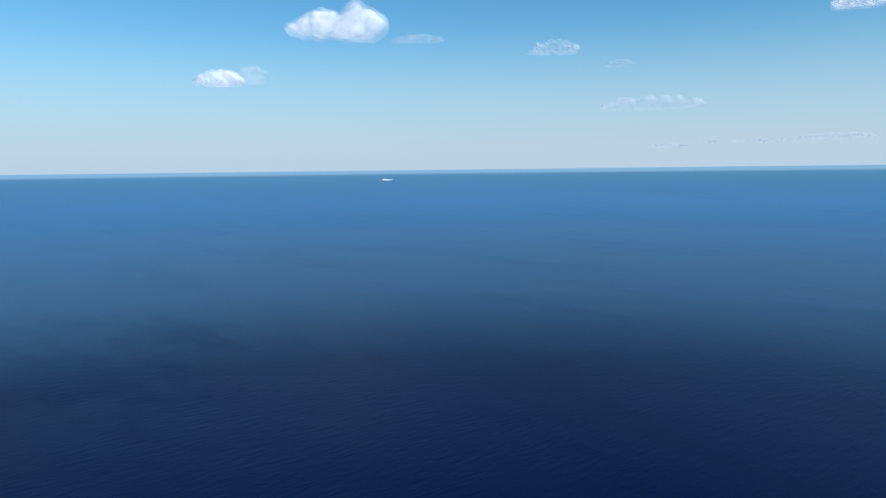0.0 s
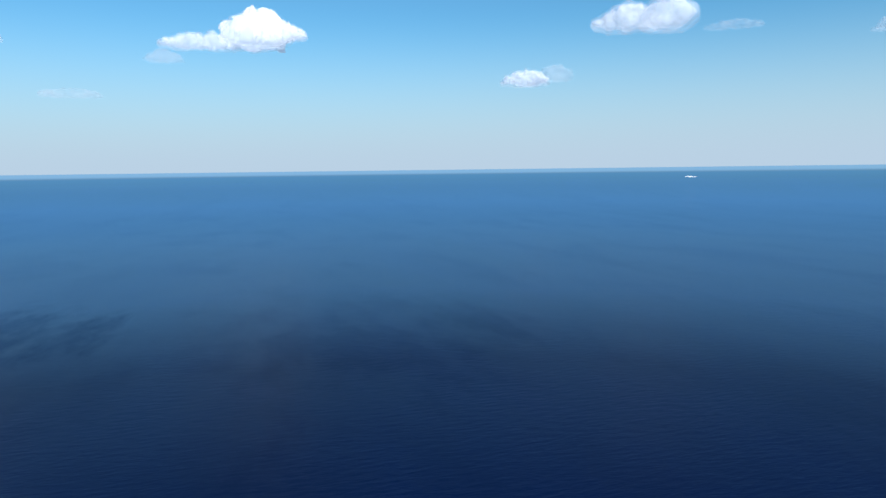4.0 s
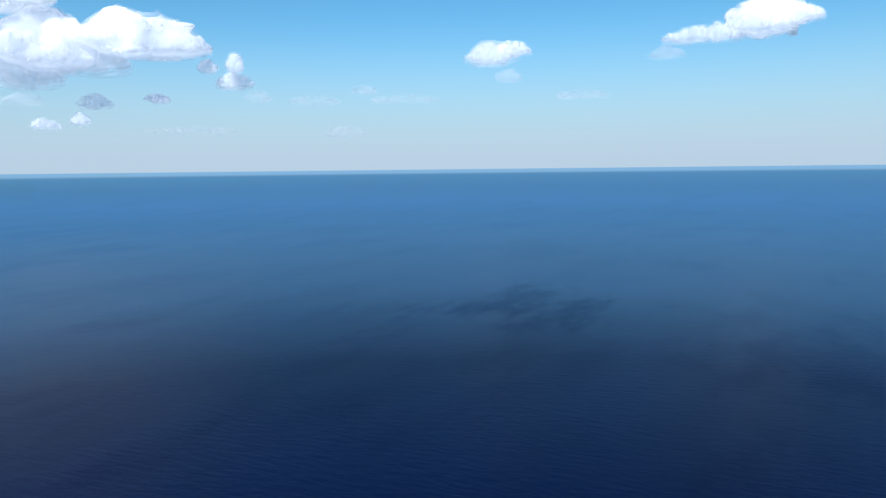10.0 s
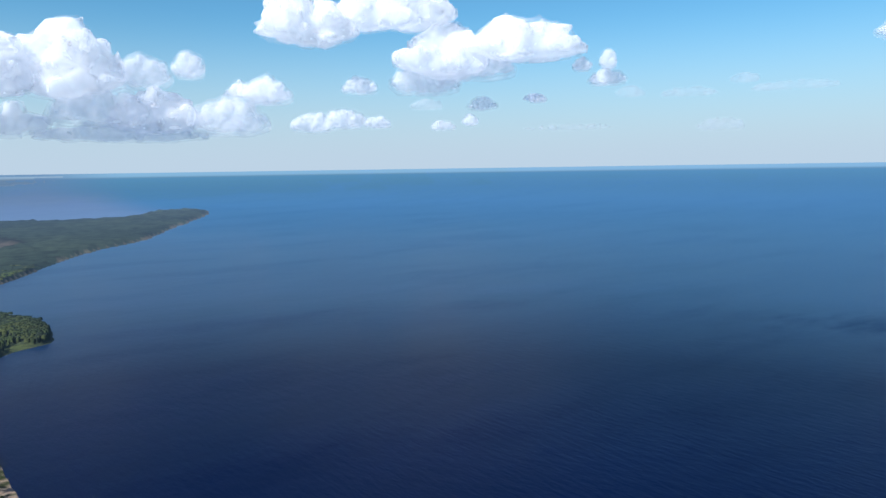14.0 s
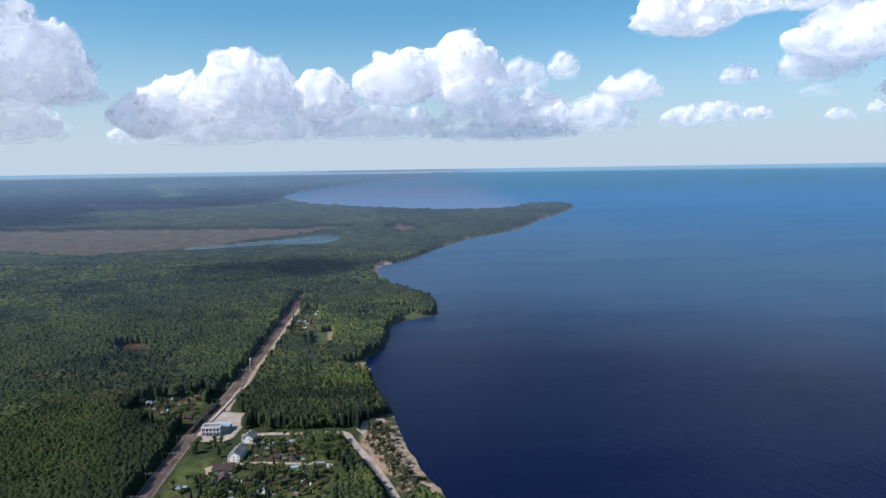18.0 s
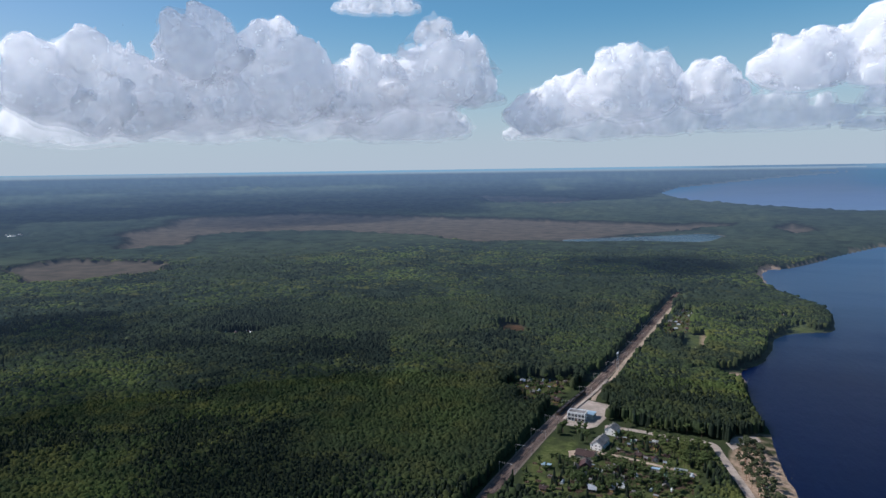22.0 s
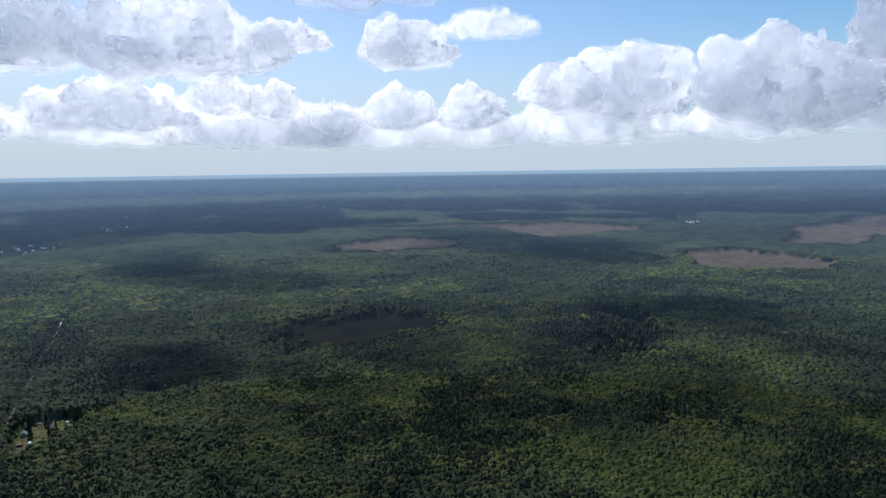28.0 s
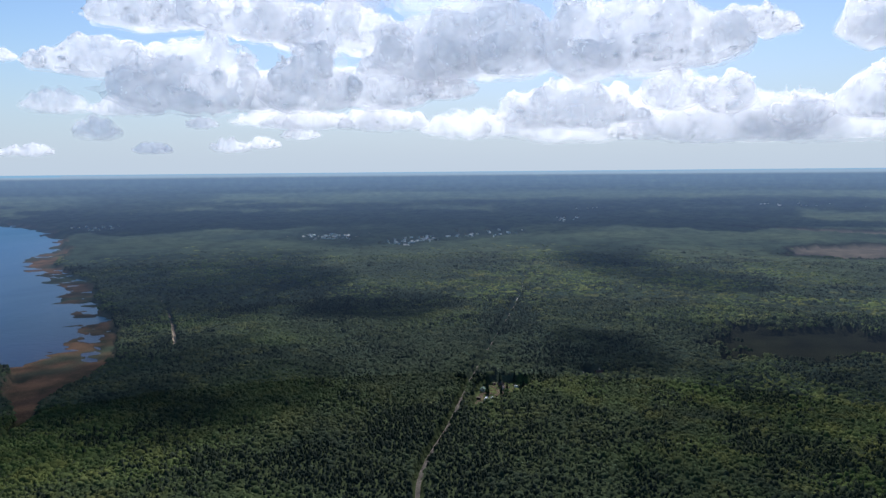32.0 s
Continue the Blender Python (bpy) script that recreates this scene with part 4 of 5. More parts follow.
def solid(bm, profile, y0, y1):
    """A prism: a profile in x and z drawn out along y."""
    a = [bm.verts.new((x, y0, z)) for x, z in profile]
    b = [bm.verts.new((x, y1, z)) for x, z in profile]
    n = len(profile)
    bm.faces.new(a[::-1])
    bm.faces.new(b)
    for i in range(n):
        bm.faces.new((a[i], a[(i + 1) % n], b[(i + 1) % n], b[i]))


def part(name, bm, mat, parent=None, label="", smooth=False):
    bmesh.ops.recalc_face_normals(bm, faces=bm.faces)
    me = bpy.data.meshes.new(name)
    bm.to_mesh(me)
    bm.free()
    me.materials.append(mat)
    if smooth:
        for f in me.polygons:
            f.use_smooth = True
    ob = new(name, me)
    if parent:
        ob.parent = parent
    return tagged(ob, label)


def boxes(name, mat, parent, *dims, label="", bevel=0.0):
    bm = bmesh.new()
    for d in dims:
        box(bm, *d)
    if bevel:
        bmesh.ops.bevel(bm, geom=list(bm.edges), offset=bevel, segments=1, affect="EDGES")
    return part(name, bm, mat, parent, label)


def rod(bm, a, b, r0, r1=None, sides=6):
    a, b = Vector(a), Vector(b)
    q = (b - a).to_track_quat("Z", "Y")
    rings = []
    for c, r in ((a, r0), (b, r0 if r1 is None else r1)):
        rings.append([bm.verts.new(c + q @ Vector((math.cos(6.2832 * i / sides) * r, math.sin(6.2832 * i / sides) * r, 0))) for i in range(sides)])
    for i in range(sides):
        j = (i + 1) % sides
        bm.faces.new((rings[0][i], rings[0][j], rings[1][j], rings[1][i]))
    bm.faces.new(rings[0][::-1])
    bm.faces.new(rings[1])


def ribbon(line, width, z0, z1, offset=0.0):
    """A strip with thickness along a line of the plan."""
    p = np.array(line, float)
    t = np.gradient(p, axis=0)
    t /= np.linalg.norm(t, axis=1)[:, None]
    side = np.stack([t[:, 1], -t[:, 0]], 1)
    w = np.asarray(width, float) * np.ones(len(p))
    rows = []
    for off, z, k in ((-0.5, z0, 1.12), (-0.5, z1, 1.0), (0.5, z1, 1.0), (0.5, z0, 1.12)):
        q = p + side * (off * w * k + offset)[:, None]
        rows.append(np.concatenate([q, np.full((len(p), 1), z)], 1))
    v = distant(np.stack(rows, 1).reshape(-1, 3))
    return v, grid_faces(len(p), 4)


def empty(name, at=(0, 0, 0), turn=0.0):
    e = new(name)
    e.matrix_world = pose(*at, 0, 0, turn)
    return e


def slab(name, ring, z0, z1, mat, label, category):
    """A flat paved area with an edge."""
    bm = bmesh.new()
    low, top = [bm.verts.new((x, y, z0)) for x, y in ring], [bm.verts.new((x, y, z1)) for x, y in ring]
    bm.faces.new(top)
    for i in range(len(ring)):
        j = (i + 1) % len(ring)
        bm.faces.new((low[i], low[j], top[j], top[i]))
    return tagged(part(name, bm, mat), label, category, kind="structure")


# ---- railway ----
def compact(v, f):
    used, back = np.unique(f, return_inverse=True)
    return v[used], back.reshape(f.shape)


def build_railway():
    rail = empty("railway", (0, 0, 0))
    tagged(rail, "double-track railway on brown ballast through the forest", "railway")
    broad = np.where(rail_line[:, 1] > 420, 10.0, 3.0)
    v, f = ribbon(rail_line, broad, GROUND - 0.6, GROUND + 0.35)
    south = rail_line[f[:, 0] // 4, 1] < 420
    for pick, mat in ((~south, M_BALLAST), (south, M_DARKBED)):
        bed = new("ballast", mesh_of("ballast", *compact(v, f[pick]), mat))
        bed.parent = rail
    v, f = ribbon(rail_line, np.where(rail_line[:, 1] > 420, 14.0, 3.8), GROUND - 0.6, GROUND + 0.1)
    # a paler stretch of bed on the southern line
    fresh = (rail_line[:, 0] < -1233) & (rail_line[:, 0] > -1554)
    v2, f2 = ribbon(curve_through(rail_line[fresh], 2), 4.2, GROUND, GROUND + 0.5)
    pale = new("pale_ballast", mesh_of("pale_ballast", v2, f2, M_CONCRETE))
    pale.parent = rail
    verge = new("verge", mesh_of("verge", *compact(v, f[~south]), M_GRAVEL))
    verge.parent = rail
    fine = curve_through(rail_line, 2)
    for off in (-3.2, -1.68, 1.68, 3.2):
        v, f = ribbon(fine if off in (-1.68, 1.68) else fine[fine[:, 1] > 300], 0.16, GROUND + 0.35, GROUND + 0.62, off)
        r = new("rail", mesh_of("rail", v, f, M_RAIL))
        r.parent = rail
    # sleepers, near the station only
    bm = bmesh.new()
    seg = rail_line[(rail_line[:, 1] > 480) & (rail_line[:, 1] < 1000)]
    t = np.concatenate([[0], np.cumsum(np.linalg.norm(np.diff(seg, axis=0), axis=1))])
    for s in np.arange(1, t[-1], 1.2):
        x, y = np.interp(s, t, seg[:, 0]), np.interp(s, t, seg[:, 1])
        for off in (-2.44, 2.44):
            box(bm, x + off - 1.3, y - 0.14, GROUND + 0.3, x + off + 1.3, y + 0.14, GROUND + 0.42)
    tagged(part("trackbed", bm, M_SLEEPER, rail), kind="stuff")


def track_at(y, off=0.0):
    """Place and heading of the line where it passes y."""
    order = np.argsort(rail_line[:, 1])
    x = np.interp(y, rail_line[order, 1], rail_line[order, 0])
    x2 = np.interp(y + 5, rail_line[order, 1], rail_line[order, 0])
    return x + off, y, math.degrees(math.atan2(-(x2 - x), 5.0))


def build_gantry():
    g = empty("catenary_gantry")
    for sx in (-7.0, 7.0):
        bm = bmesh.new()
        rod(bm, (sx, 0, 0), (sx, 0, 8.6), 0.16, 0.12)
        part("post", bm, M_CONCRETE, g)
    bm = bmesh.new()
    for z in (7.6, 8.3):
        rod(bm, (-7.0, 0, z), (7.0, 0, z), 0.05, sides=4)
    for i in range(8):
        rod(bm, (-7 + 2 * i * 0.875, 0, 7.6), (-7 + (2 * i + 1) * 0.875, 0, 8.3), 0.03, sides=4)
    part("beam", bm, M_CONCRETE, g)
    for sx in (-2.44, 2.44):
        bm = bmesh.new()
        rod(bm, (sx, 0, 6.0), (sx, 0, 7.6), 0.07, sides=4)
        part("insulator", bm, M_MAST, g)
    return tagged(g, "grey lattice gantry holding the overhead wires", "railway gantry", "gantries along the railway")


def build_wagon():
    w = empty("freight_wagon")
    bm = bmesh.new()
    box(bm, -1.5, -6.2, 1.2, 1.5, 6.2, 3.4)
    top = [f for f in bm.faces if f.normal.z > 0.5 or all(v.co.z > 3.3 for v in f.verts)]
    r = bmesh.ops.inset_individual(bm, faces=top, thickness=0.12)
    bmesh.ops.translate(bm, verts=list({v for f in top for v in f.verts}), vec=(0, 0, -0.5))
    part("body", bm, M_DARKSTEEL, w)
    for i in range(9):
        y = -6 + i * 1.5
        for sx in (-1.56, 1.56):
            boxes("rib", M_RUST, w, (sx - 0.06, y - 0.08, 1.2, sx + 0.06, y + 0.08, 3.4))
    boxes("underframe", M_RUST, w, (-1.2, -6.6, 0.8, 1.2, 6.6, 1.2))
    for y in (-4.2, 4.2):
        bm = bmesh.new()
        for dy in (-0.9, 0.9):
            for sx in (-0.76, 0.76):
                rod(bm, (sx - 0.07, y + dy, 0.48), (sx + 0.07, y + dy, 0.48), 0.47, sides=12)
        box(bm, -0.95, y - 1.3, 0.45, 0.95, y + 1.3, 0.75)
        part("bogie", bm, M_RUST, w)
    return tagged(w, "dark open freight wagon standing beside the platform", "railway wagon", "wagons of the standing train")


build_railway()
gantry = build_gantry()
spots = [track_at(y) for y in (520, 560, 600, 640, 690, 740, 795, 850, 905, 960, 1015, 1070, 1125, 1180)]
for k, (x, y, turn) in enumerate(spots):
    m = pose(x, y, GROUND, 0, 0, turn)
    if k == 0:
        gantry.matrix_world = m
    else:
        copy_thing(gantry, m)
wagon = build_wagon()
for k in range(6):
    x, y, turn = track_at(670 + 13.4 * k)
    m = pose(x - 2.44, y, GROUND + 0.6, 0, 0, turn)
    if k == 0:
        wagon.matrix_world = m
    else:
        copy_thing(wagon, m)


def build_platform():
    p = empty("station_platform")
    line = np.array([track_at(y)[:2] for y in np.linspace(655, 800, 12)])
    for k in range(11):
        v, f = ribbon(line[k:k + 2], 3.2, GROUND, GROUND + 1.1, 7.4)
        me = mesh_of("slab", v, np.concatenate([f, [[0, 1, 2, 3], [7, 6, 5, 4]]]), M_ASPHALT)
        s = new("slab", me)
        s.parent = p
    for y in (680, 725, 770):
        x = track_at(y)[0] + 7.4
        bm = bmesh.new()
        rod(bm, (x, y, GROUND + 1.1), (x, y, GROUND + 7.5), 0.09)
        rod(bm, (x, y, GROUND + 7.5), (x - 1.5, y, GROUND + 7.9), 0.06)
        part("lamp_post", bm, M_MAST, p)
    return tagged(p, "long pale concrete platform beside the tracks", "platform")


build_platform()


def build_tower():
    t = empty("signal_tower", (*track_at(846, 8)[:2], GROUND))
    for sx in (-1, 1):
        for sy in (-1, 1):
            bm = bmesh.new()
            rod(bm, (sx * 1.3, sy * 1.3, 0), (sx * 0.5, sy * 0.5, 21), 0.12, 0.09, 4)
            part("leg", bm, M_MAST, t)
    for k in range(7):
        a, b = 3.0 * k, 3.0 * (k + 1)
        ra, rb = 1.3 - 0.8 * a / 21, 1.3 - 0.8 * b / 21
        bm = bmesh.new()
        for (sx, sy), (tx, ty) in (((-1, -1), (1, -1)), ((1, -1), (1, 1)), ((1, 1), (-1, 1)), ((-1, 1), (-1, -1))):
            rod(bm, (sx * ra, sy * ra, a), (tx * rb, ty * rb, b), 0.06, sides=4)
        part("bracing", bm, M_MAST, t)
    boxes("lamp_deck", M_WHITE, t, (-1.1, -1.1, 21, 1.1, 1.1, 21.3), (-1.0, -1.15, 21.3, 1.0, -0.9, 22.4), (-1.0, 0.9, 21.3, 1.0, 1.15, 22.4))
    return tagged(t, "white lattice floodlight mast beside the railway", "light mast")


build_tower()

# ---- paved ground ----
slab("pavement_square", SQUARE, GROUND - 0.3, GROUND + 0.08, M_ASPHALT, "pale sunlit asphalt square behind the station", "square")
for line, width, mat, words in ((ROADS[0], 6.5, M_ASPHALT, "pale village road curving down to the beach"),
                                (ROADS[1], 4.0, M_TRACKWAY, "narrow sandy village lane"),
                                (ROADS[2], 5.0, M_TRACKWAY, "sandy track running beside the railway")):
    v, f = ribbon(line, width, GROUND - 0.3, GROUND + 0.12)
    tagged(new("road", mesh_of("road", v, f, mat)), words, "road", kind="structure")
v, f = ribbon(ROADS[3], 5.0, GROUND - 0.3, GROUND + 0.14)
tagged(new("road", mesh_of("road", v, f, M_TRACKWAY)), "bare pale sandy track in the forest", "road", kind="structure")
slab("pavement_forecourt", [(-128, 568), (-131, 580), (-118, 590), (-100, 588), (-100, 582), (-120, 578)], GROUND - 0.3, GROUND + 0.1, M_TRACKWAY, "small bare forecourt", "forecourt")
slab("pavement_parking", [(-4, 650), (4, 668), (20, 676), (26, 664), (10, 650), (2, 634)], GROUND - 0.3, GROUND + 0.16, M_ASPHALT, "small car park at the beach", "car park")


# ---- buildings ----
def gable_roof(w, l, z, rise, over=0.5, thick=0.25):
    bm = bmesh.new()
    a, b = w / 2 + over, -over * rise / (w / 2)
    solid(bm, [(-a, z + b), (0, z + rise), (a, z + b), (a, z + b + thick), (0, z + rise + thick), (-a, z + b + thick)], -l / 2 - over, l / 2 + over)
    return bm


def house(name, w, l, h, rise, wall, roof, floors=1, bays=4, label="", group="", chimneys=1):
    """A gabled house, ridge along y, with its walls, roof, windows, door and chimneys."""
    e, big = empty(name), l > 8
    bm = bmesh.new()
    solid(bm, [(-w / 2, -0.3), (w / 2, -0.3), (w / 2, h), (0, h + rise), (-w / 2, h)], -l / 2, l / 2)
    part("wall", bm, wall, e)
    part("roof", gable_roof(w, l, h, rise), roof, e)
    sh = h / floors
    for s in range(floors):
        z0, z1 = s * sh + sh * 0.36, s * sh + sh * 0.82
        for k in range(bays):
            y = -l / 2 + (k + 0.5) * l / bays
            for sx in (-1, 1):
                x = sx * w / 2
                pane = boxes("window", M_GLASS, e, (x - 0.06, y - 0.6, z0, x + 0.06, y + 0.6, z1))
                if big:
                    boxes("sill", M_SLATE, pane, (x - 0.16, y - 0.7, z0 - 0.1, x + 0.16, y + 0.7, z0))
                    boxes("frame_bar", M_WHITE, pane, (x - 0.09, y - 0.05, z0, x + 0.09, y + 0.05, z1))
        for k in range(max(2, int(w / 3.5))):
            x = -w / 2 + (k + 0.5) * w / max(2, int(w / 3.5))
            for sy in (-1, 1):
                y = sy * l / 2
                if not (s == 0 and k == 0 and sy < 0):
                    boxes("window", M_GLASS, e, (x - 0.55, y - 0.06, z0, x + 0.55, y + 0.06, z1))
    door = boxes("door", M_TIMBER, e, (-w / 2 + 0.6, -l / 2 - 0.08, 0, -w / 2 + 1.6, -l / 2 + 0.02, 2.1))
    boxes("handle", M_MAST, door, (-w / 2 + 1.4, -l / 2 - 0.14, 0.95, -w / 2 + 1.5, -l / 2 - 0.07, 1.1))
    for k in range(chimneys):
        y = (k + 0.5) * l / chimneys - l / 2
        stack = boxes("chimney", M_CREAM, e, (-0.4, y - 0.4, h + rise * 0.6, 0.4, y + 0.4, h + rise + 1.1))
        boxes("cap", M_SLATE, stack, (-0.5, y - 0.5, h + rise + 1.1, 0.5, y + 0.5, h + rise + 1.25))
    return tagged(e, label, "house", group)


def shed(w, l, h, wall, roof, label):
    e = empty("shed")
    bm = bmesh.new()
    solid(bm, [(-w / 2, -0.2), (w / 2, -0.2), (w / 2, h * 0.85), (-w / 2, h)], -l / 2, l / 2)
    part("wall", bm, wall, e)
    bm = bmesh.new()
    solid(bm, [(-w / 2 - 0.3, h + 0.02), (w / 2 + 0.3, h * 0.85 - 0.02), (w / 2 + 0.3, h * 0.85 + 0.12), (-w / 2 - 0.3, h + 0.16)], -l / 2 - 0.3, l / 2 + 0.3)
    part("roof", bm, roof, e)
    boxes("door", M_BROWN, e, (-0.5, -l / 2 - 0.05, 0, 0.5, -l / 2 + 0.02, 1.9))
    return tagged(e, label, "shed", "sheds in the gardens")


def greenhouse():
    e = empty("greenhouse")
    bm = bmesh.new()
    arc = [(1.5 * math.cos(a), 2.1 * math.sin(a)) for a in np.linspace(0, math.pi, 9)]
    solid(bm, arc, -3, 3)
    part("cover", bm, M_FILM, e)
    bm = bmesh.new()
    for y in (-3, -1.5, 0, 1.5, 3):
        for (x0, z0), (x1, z1) in zip(arc[:-1], arc[1:]):
            rod(bm, (x0 * 1.02, y, z0 * 1.02), (x1 * 1.02, y, z1 * 1.02), 0.03, sides=4)
    part("hoops", bm, M_MAST, e)
    return tagged(e, "small tunnel greenhouse with pale film cover", "greenhouse", "greenhouses in the gardens")


def build_station():
    e = empty("railway_station", (-140.5, 660.5, GROUND), -5)
    boxes("main_block", M_WHITE, e, (-8.5, -5, -0.3, 8.5, 5, 8.3), label="white two-storey block")
    boxes("parapet", M_WHITE, e, (-8.8, -5.3, 8.3, 8.8, -4.9, 8.9), (-8.8, 4.9, 8.3, 8.8, 5.3, 8.9), (-8.8, -4.9, 8.3, -8.4, 4.9, 8.9), (8.4, -4.9, 8.3, 8.8, 4.9, 8.9))
    boxes("flat_roof", M_SLATE, e, (-8.4, -4.9, 8.3, 8.4, 4.9, 8.45))
    for z0, z1 in ((0.6, 2.8), (4.4, 7.2)):
        for k in range(5):
            x = -8.5 + (k + 0.5) * 17 / 5
            pane = boxes("window", M_GLASS, e, (x - 1.2, -5.08, z0, x + 1.2, -4.98, z1))
            boxes("window_bar", M_WHITE, pane, (x - 0.07, -5.14, z0, x + 0.07, -5.07, z1))
        for k in range(3):
            y = -5 + (k + 0.5) * 10 / 3
            boxes("window", M_GLASS, e, (8.48, y - 1.0, z0, 8.56, y + 1.0, z1))
    for k in range(6):
        x = -8.5 + k * 17 / 5
        boxes("pilaster", M_WHITE, e, (x - 0.25, -5.5, 0, x + 0.25, -5.0, 8.3))
    boxes("canopy", M_SLATE, e, (-8.5, -7.0, 3.4, 8.5, -5.0, 3.65))
    boxes("annex_wall", M_CREAM, e, (-4, 5.0, -0.3, 14, 16, 4.8), label="lower annex with cream walls")
    boxes("annex_roof", M_BLUE, e, (-4.5, 5.4, 4.8, 14.5, 16.5, 5.2), label="light blue metal roof")
    for k in range(4):
        y = 6.5 + k * 2.5
        boxes("window", M_GLASS, e, (13.96, y - 0.7, 1.2, 14.06, y + 0.7, 3.4))
    boxes("door", M_TIMBER, e, (-1.2, -5.1, 0, 1.2, -5.02, 2.5))
    return tagged(e, "white two-storey railway station with a blue-roofed annex", "station")


build_station()
h = house("apartment_house", 10.5, 20, 5.2, 3.4, M_WHITE, M_SLATE, 2, 8, "long white two-storey house with a grey slate roof", chimneys=3)
h.matrix_world = pose(-107.5, 601, GROUND, 0, 0, -10)
h = house("apartment_house", 10.0, 13, 5.0, 3.2, M_WHITE, M_SLATE, 2, 4, "white two-storey house with a grey slate roof", chimneys=2)
h.matrix_world = pose(-102.5, 637, GROUND, 0, 0, -12)
h = house("shop_building", 14, 16, 3.6, 2.6, M_CREAM, M_BROWN, 1, 4, "low pale building under a broad dark brown roof")
h.matrix_world = pose(-114.5, 574, GROUND, 0, 0, 84)
h = house("red_house", 9, 10, 5.2, 3.4, M_RED, M_RED, 2, 3, "two-storey house with a dark red roof")
h.matrix_world = pose(-109.5, 548, GROUND, 0, 0, 8)
h = shed(6.5, 7, 3.2, M_TIMBER, M_BLUE, "shed with a pale blue roof by the lawn")
h.matrix_world = pose(-141, 541, GROUND, 0, 0, 80)
h = shed(5, 10, 3.2, M_CREAM, M_TIN, "long shed with a bright tin roof")
h.matrix_world = pose(-36.5, 570, GROUND, 0, 0, 90)
h = shed(4.5, 9, 3.0, M_CREAM, M_BLUE, "shed with a pale turquoise roof")
h.matrix_world = pose(-56, 566, GROUND, 0, 0, 88)

RNG = random.Random(11)
KINDS = [house("garden_house", 5.5, 6.5, 2.8, 2.2, wall, roof, 1, 2, words, "garden houses") for wall, roof, words in (
    (M_OCHRE, M_BROWN, "small ochre wooden garden house with a brown roof"), (M_TIMBER, M_SLATE, "weathered wooden garden house with a grey roof"),
    (M_CREAM, M_RED, "pale garden house with a dark red roof"), (M_TIMBER, M_TIN, "small wooden house with a shiny tin roof"),
    (M_CREAM, M_GREENTIN, "pale garden house with a green roof"))]
SHEDS = [shed(3, 4, 2.4, M_TIMBER, M_SLATE, "grey board shed in a garden plot"), shed(2.6, 3.4, 2.3, M_OCHRE, M_TIN, "small shed with a tin roof"),
         shed(3, 5, 2.4, M_BROWN, M_BROWN, "dark brown board shed in a garden plot")]
GLASSHOUSE = greenhouse()
USED = set()


def put(ob, x, y, turn, scale=1.0):
    """The first use sets the thing down itself, every other one a copy."""
    m = pose(x, y, GROUND, 0, 0, turn)
    if ob.name in USED:
        ob = copy_thing(ob, m)
    else:
        USED.add(ob.name)
        ob.matrix_world = m
    ob.scale = (scale,) * 3
    return ob


def ring_spots(ring, n, gap, rng, avoid=()):
    p = np.array(ring, float)
    out, tries = [], 0
    while len(out) < n and tries < 4000:
        tries += 1
        x, y = rng.uniform(p[:, 0].min(), p[:, 0].max()), rng.uniform(p[:, 1].min(), p[:, 1].max())
        if depth(np.array([x]), np.array([y]), ring)[0] < 2:
            continue
        if any((x - a) ** 2 + (y - b) ** 2 < gap * gap for a, b in out):
            continue
        if any((x - a) ** 2 + (y - b) ** 2 < c * c for a, b, c in avoid):
            continue
        if any(line_dist(np.array([x]), np.array([y]), r)[0] < 5 for r in ROADS) or line_dist(np.array([x]), np.array([y]), rail_line)[0] < 14:
            continue
        out.append((x, y))
    return out


BUILT = [(-107.5, 597, 14), (-107.5, 614, 14), (-104.5, 638, 13), (-114.5, 574, 12), (-109.5, 548, 9), (-141, 541, 7), (-36.5, 570, 8), (-56, 566, 8), (-140, 662, 18)]
for ring, homes, sheds, houses_of_glass in ((GARDENS, 12, 24, 7), (SOUTH_PLOTS, 9, 12, 4), (DACHAS_WEST, 7, 7, 3), (DACHAS_NORTH, 8, 10, 4), (HAMLET, 5, 4, 2)):
    spots = ring_spots(ring, homes + sheds + houses_of_glass, 6.2, RNG, BUILT)
    for k, (x, y) in enumerate(spots):
        turn = RNG.choice((0, 90)) + RNG.uniform(-12, 12)
        if k < homes:
            put(KINDS[k % 5], x, y, turn, RNG.uniform(0.7, 1.05))
        elif k < homes + sheds:
            put(SHEDS[k % 3], x, y, turn, RNG.uniform(0.7, 1.05))
        else:
            put(GLASSHOUSE, x, y, turn, RNG.uniform(0.8, 1.1))
for x, y, turn in ((12, 1165, 20), (8, 1147, 80), (72, 1226, 10), (88, 1216, 70), (30, 1270, 0), (-702, 828, 40), (-690, 838, 10), (-678, 836, 80), (-714, 818, 30),
                   (-200, 690, 70), (-835, -112, 30), (-815, -128, 10), (611, 3739, 0), (568, 3656, 40), (640, 3700, 10), (299, 3856, 60)):
    far = math.hypot(x, y)
    ob = put(KINDS[int(abs(x)) % 5], x, y, turn, 1.3)
    if far > FLAT:
        q = distant(np.array([[x, y, GROUND]]))[0]
        ob.location, ob.scale = q, (1.3 * math.hypot(q[0], q[1]) / far,) * 3
hut = shed(3.2, 5, 3.2, M_RED, M_TIN, "small red railway hut beside the track")
hut.matrix_world = pose(-742, -262, GROUND, 0, 0, 10)


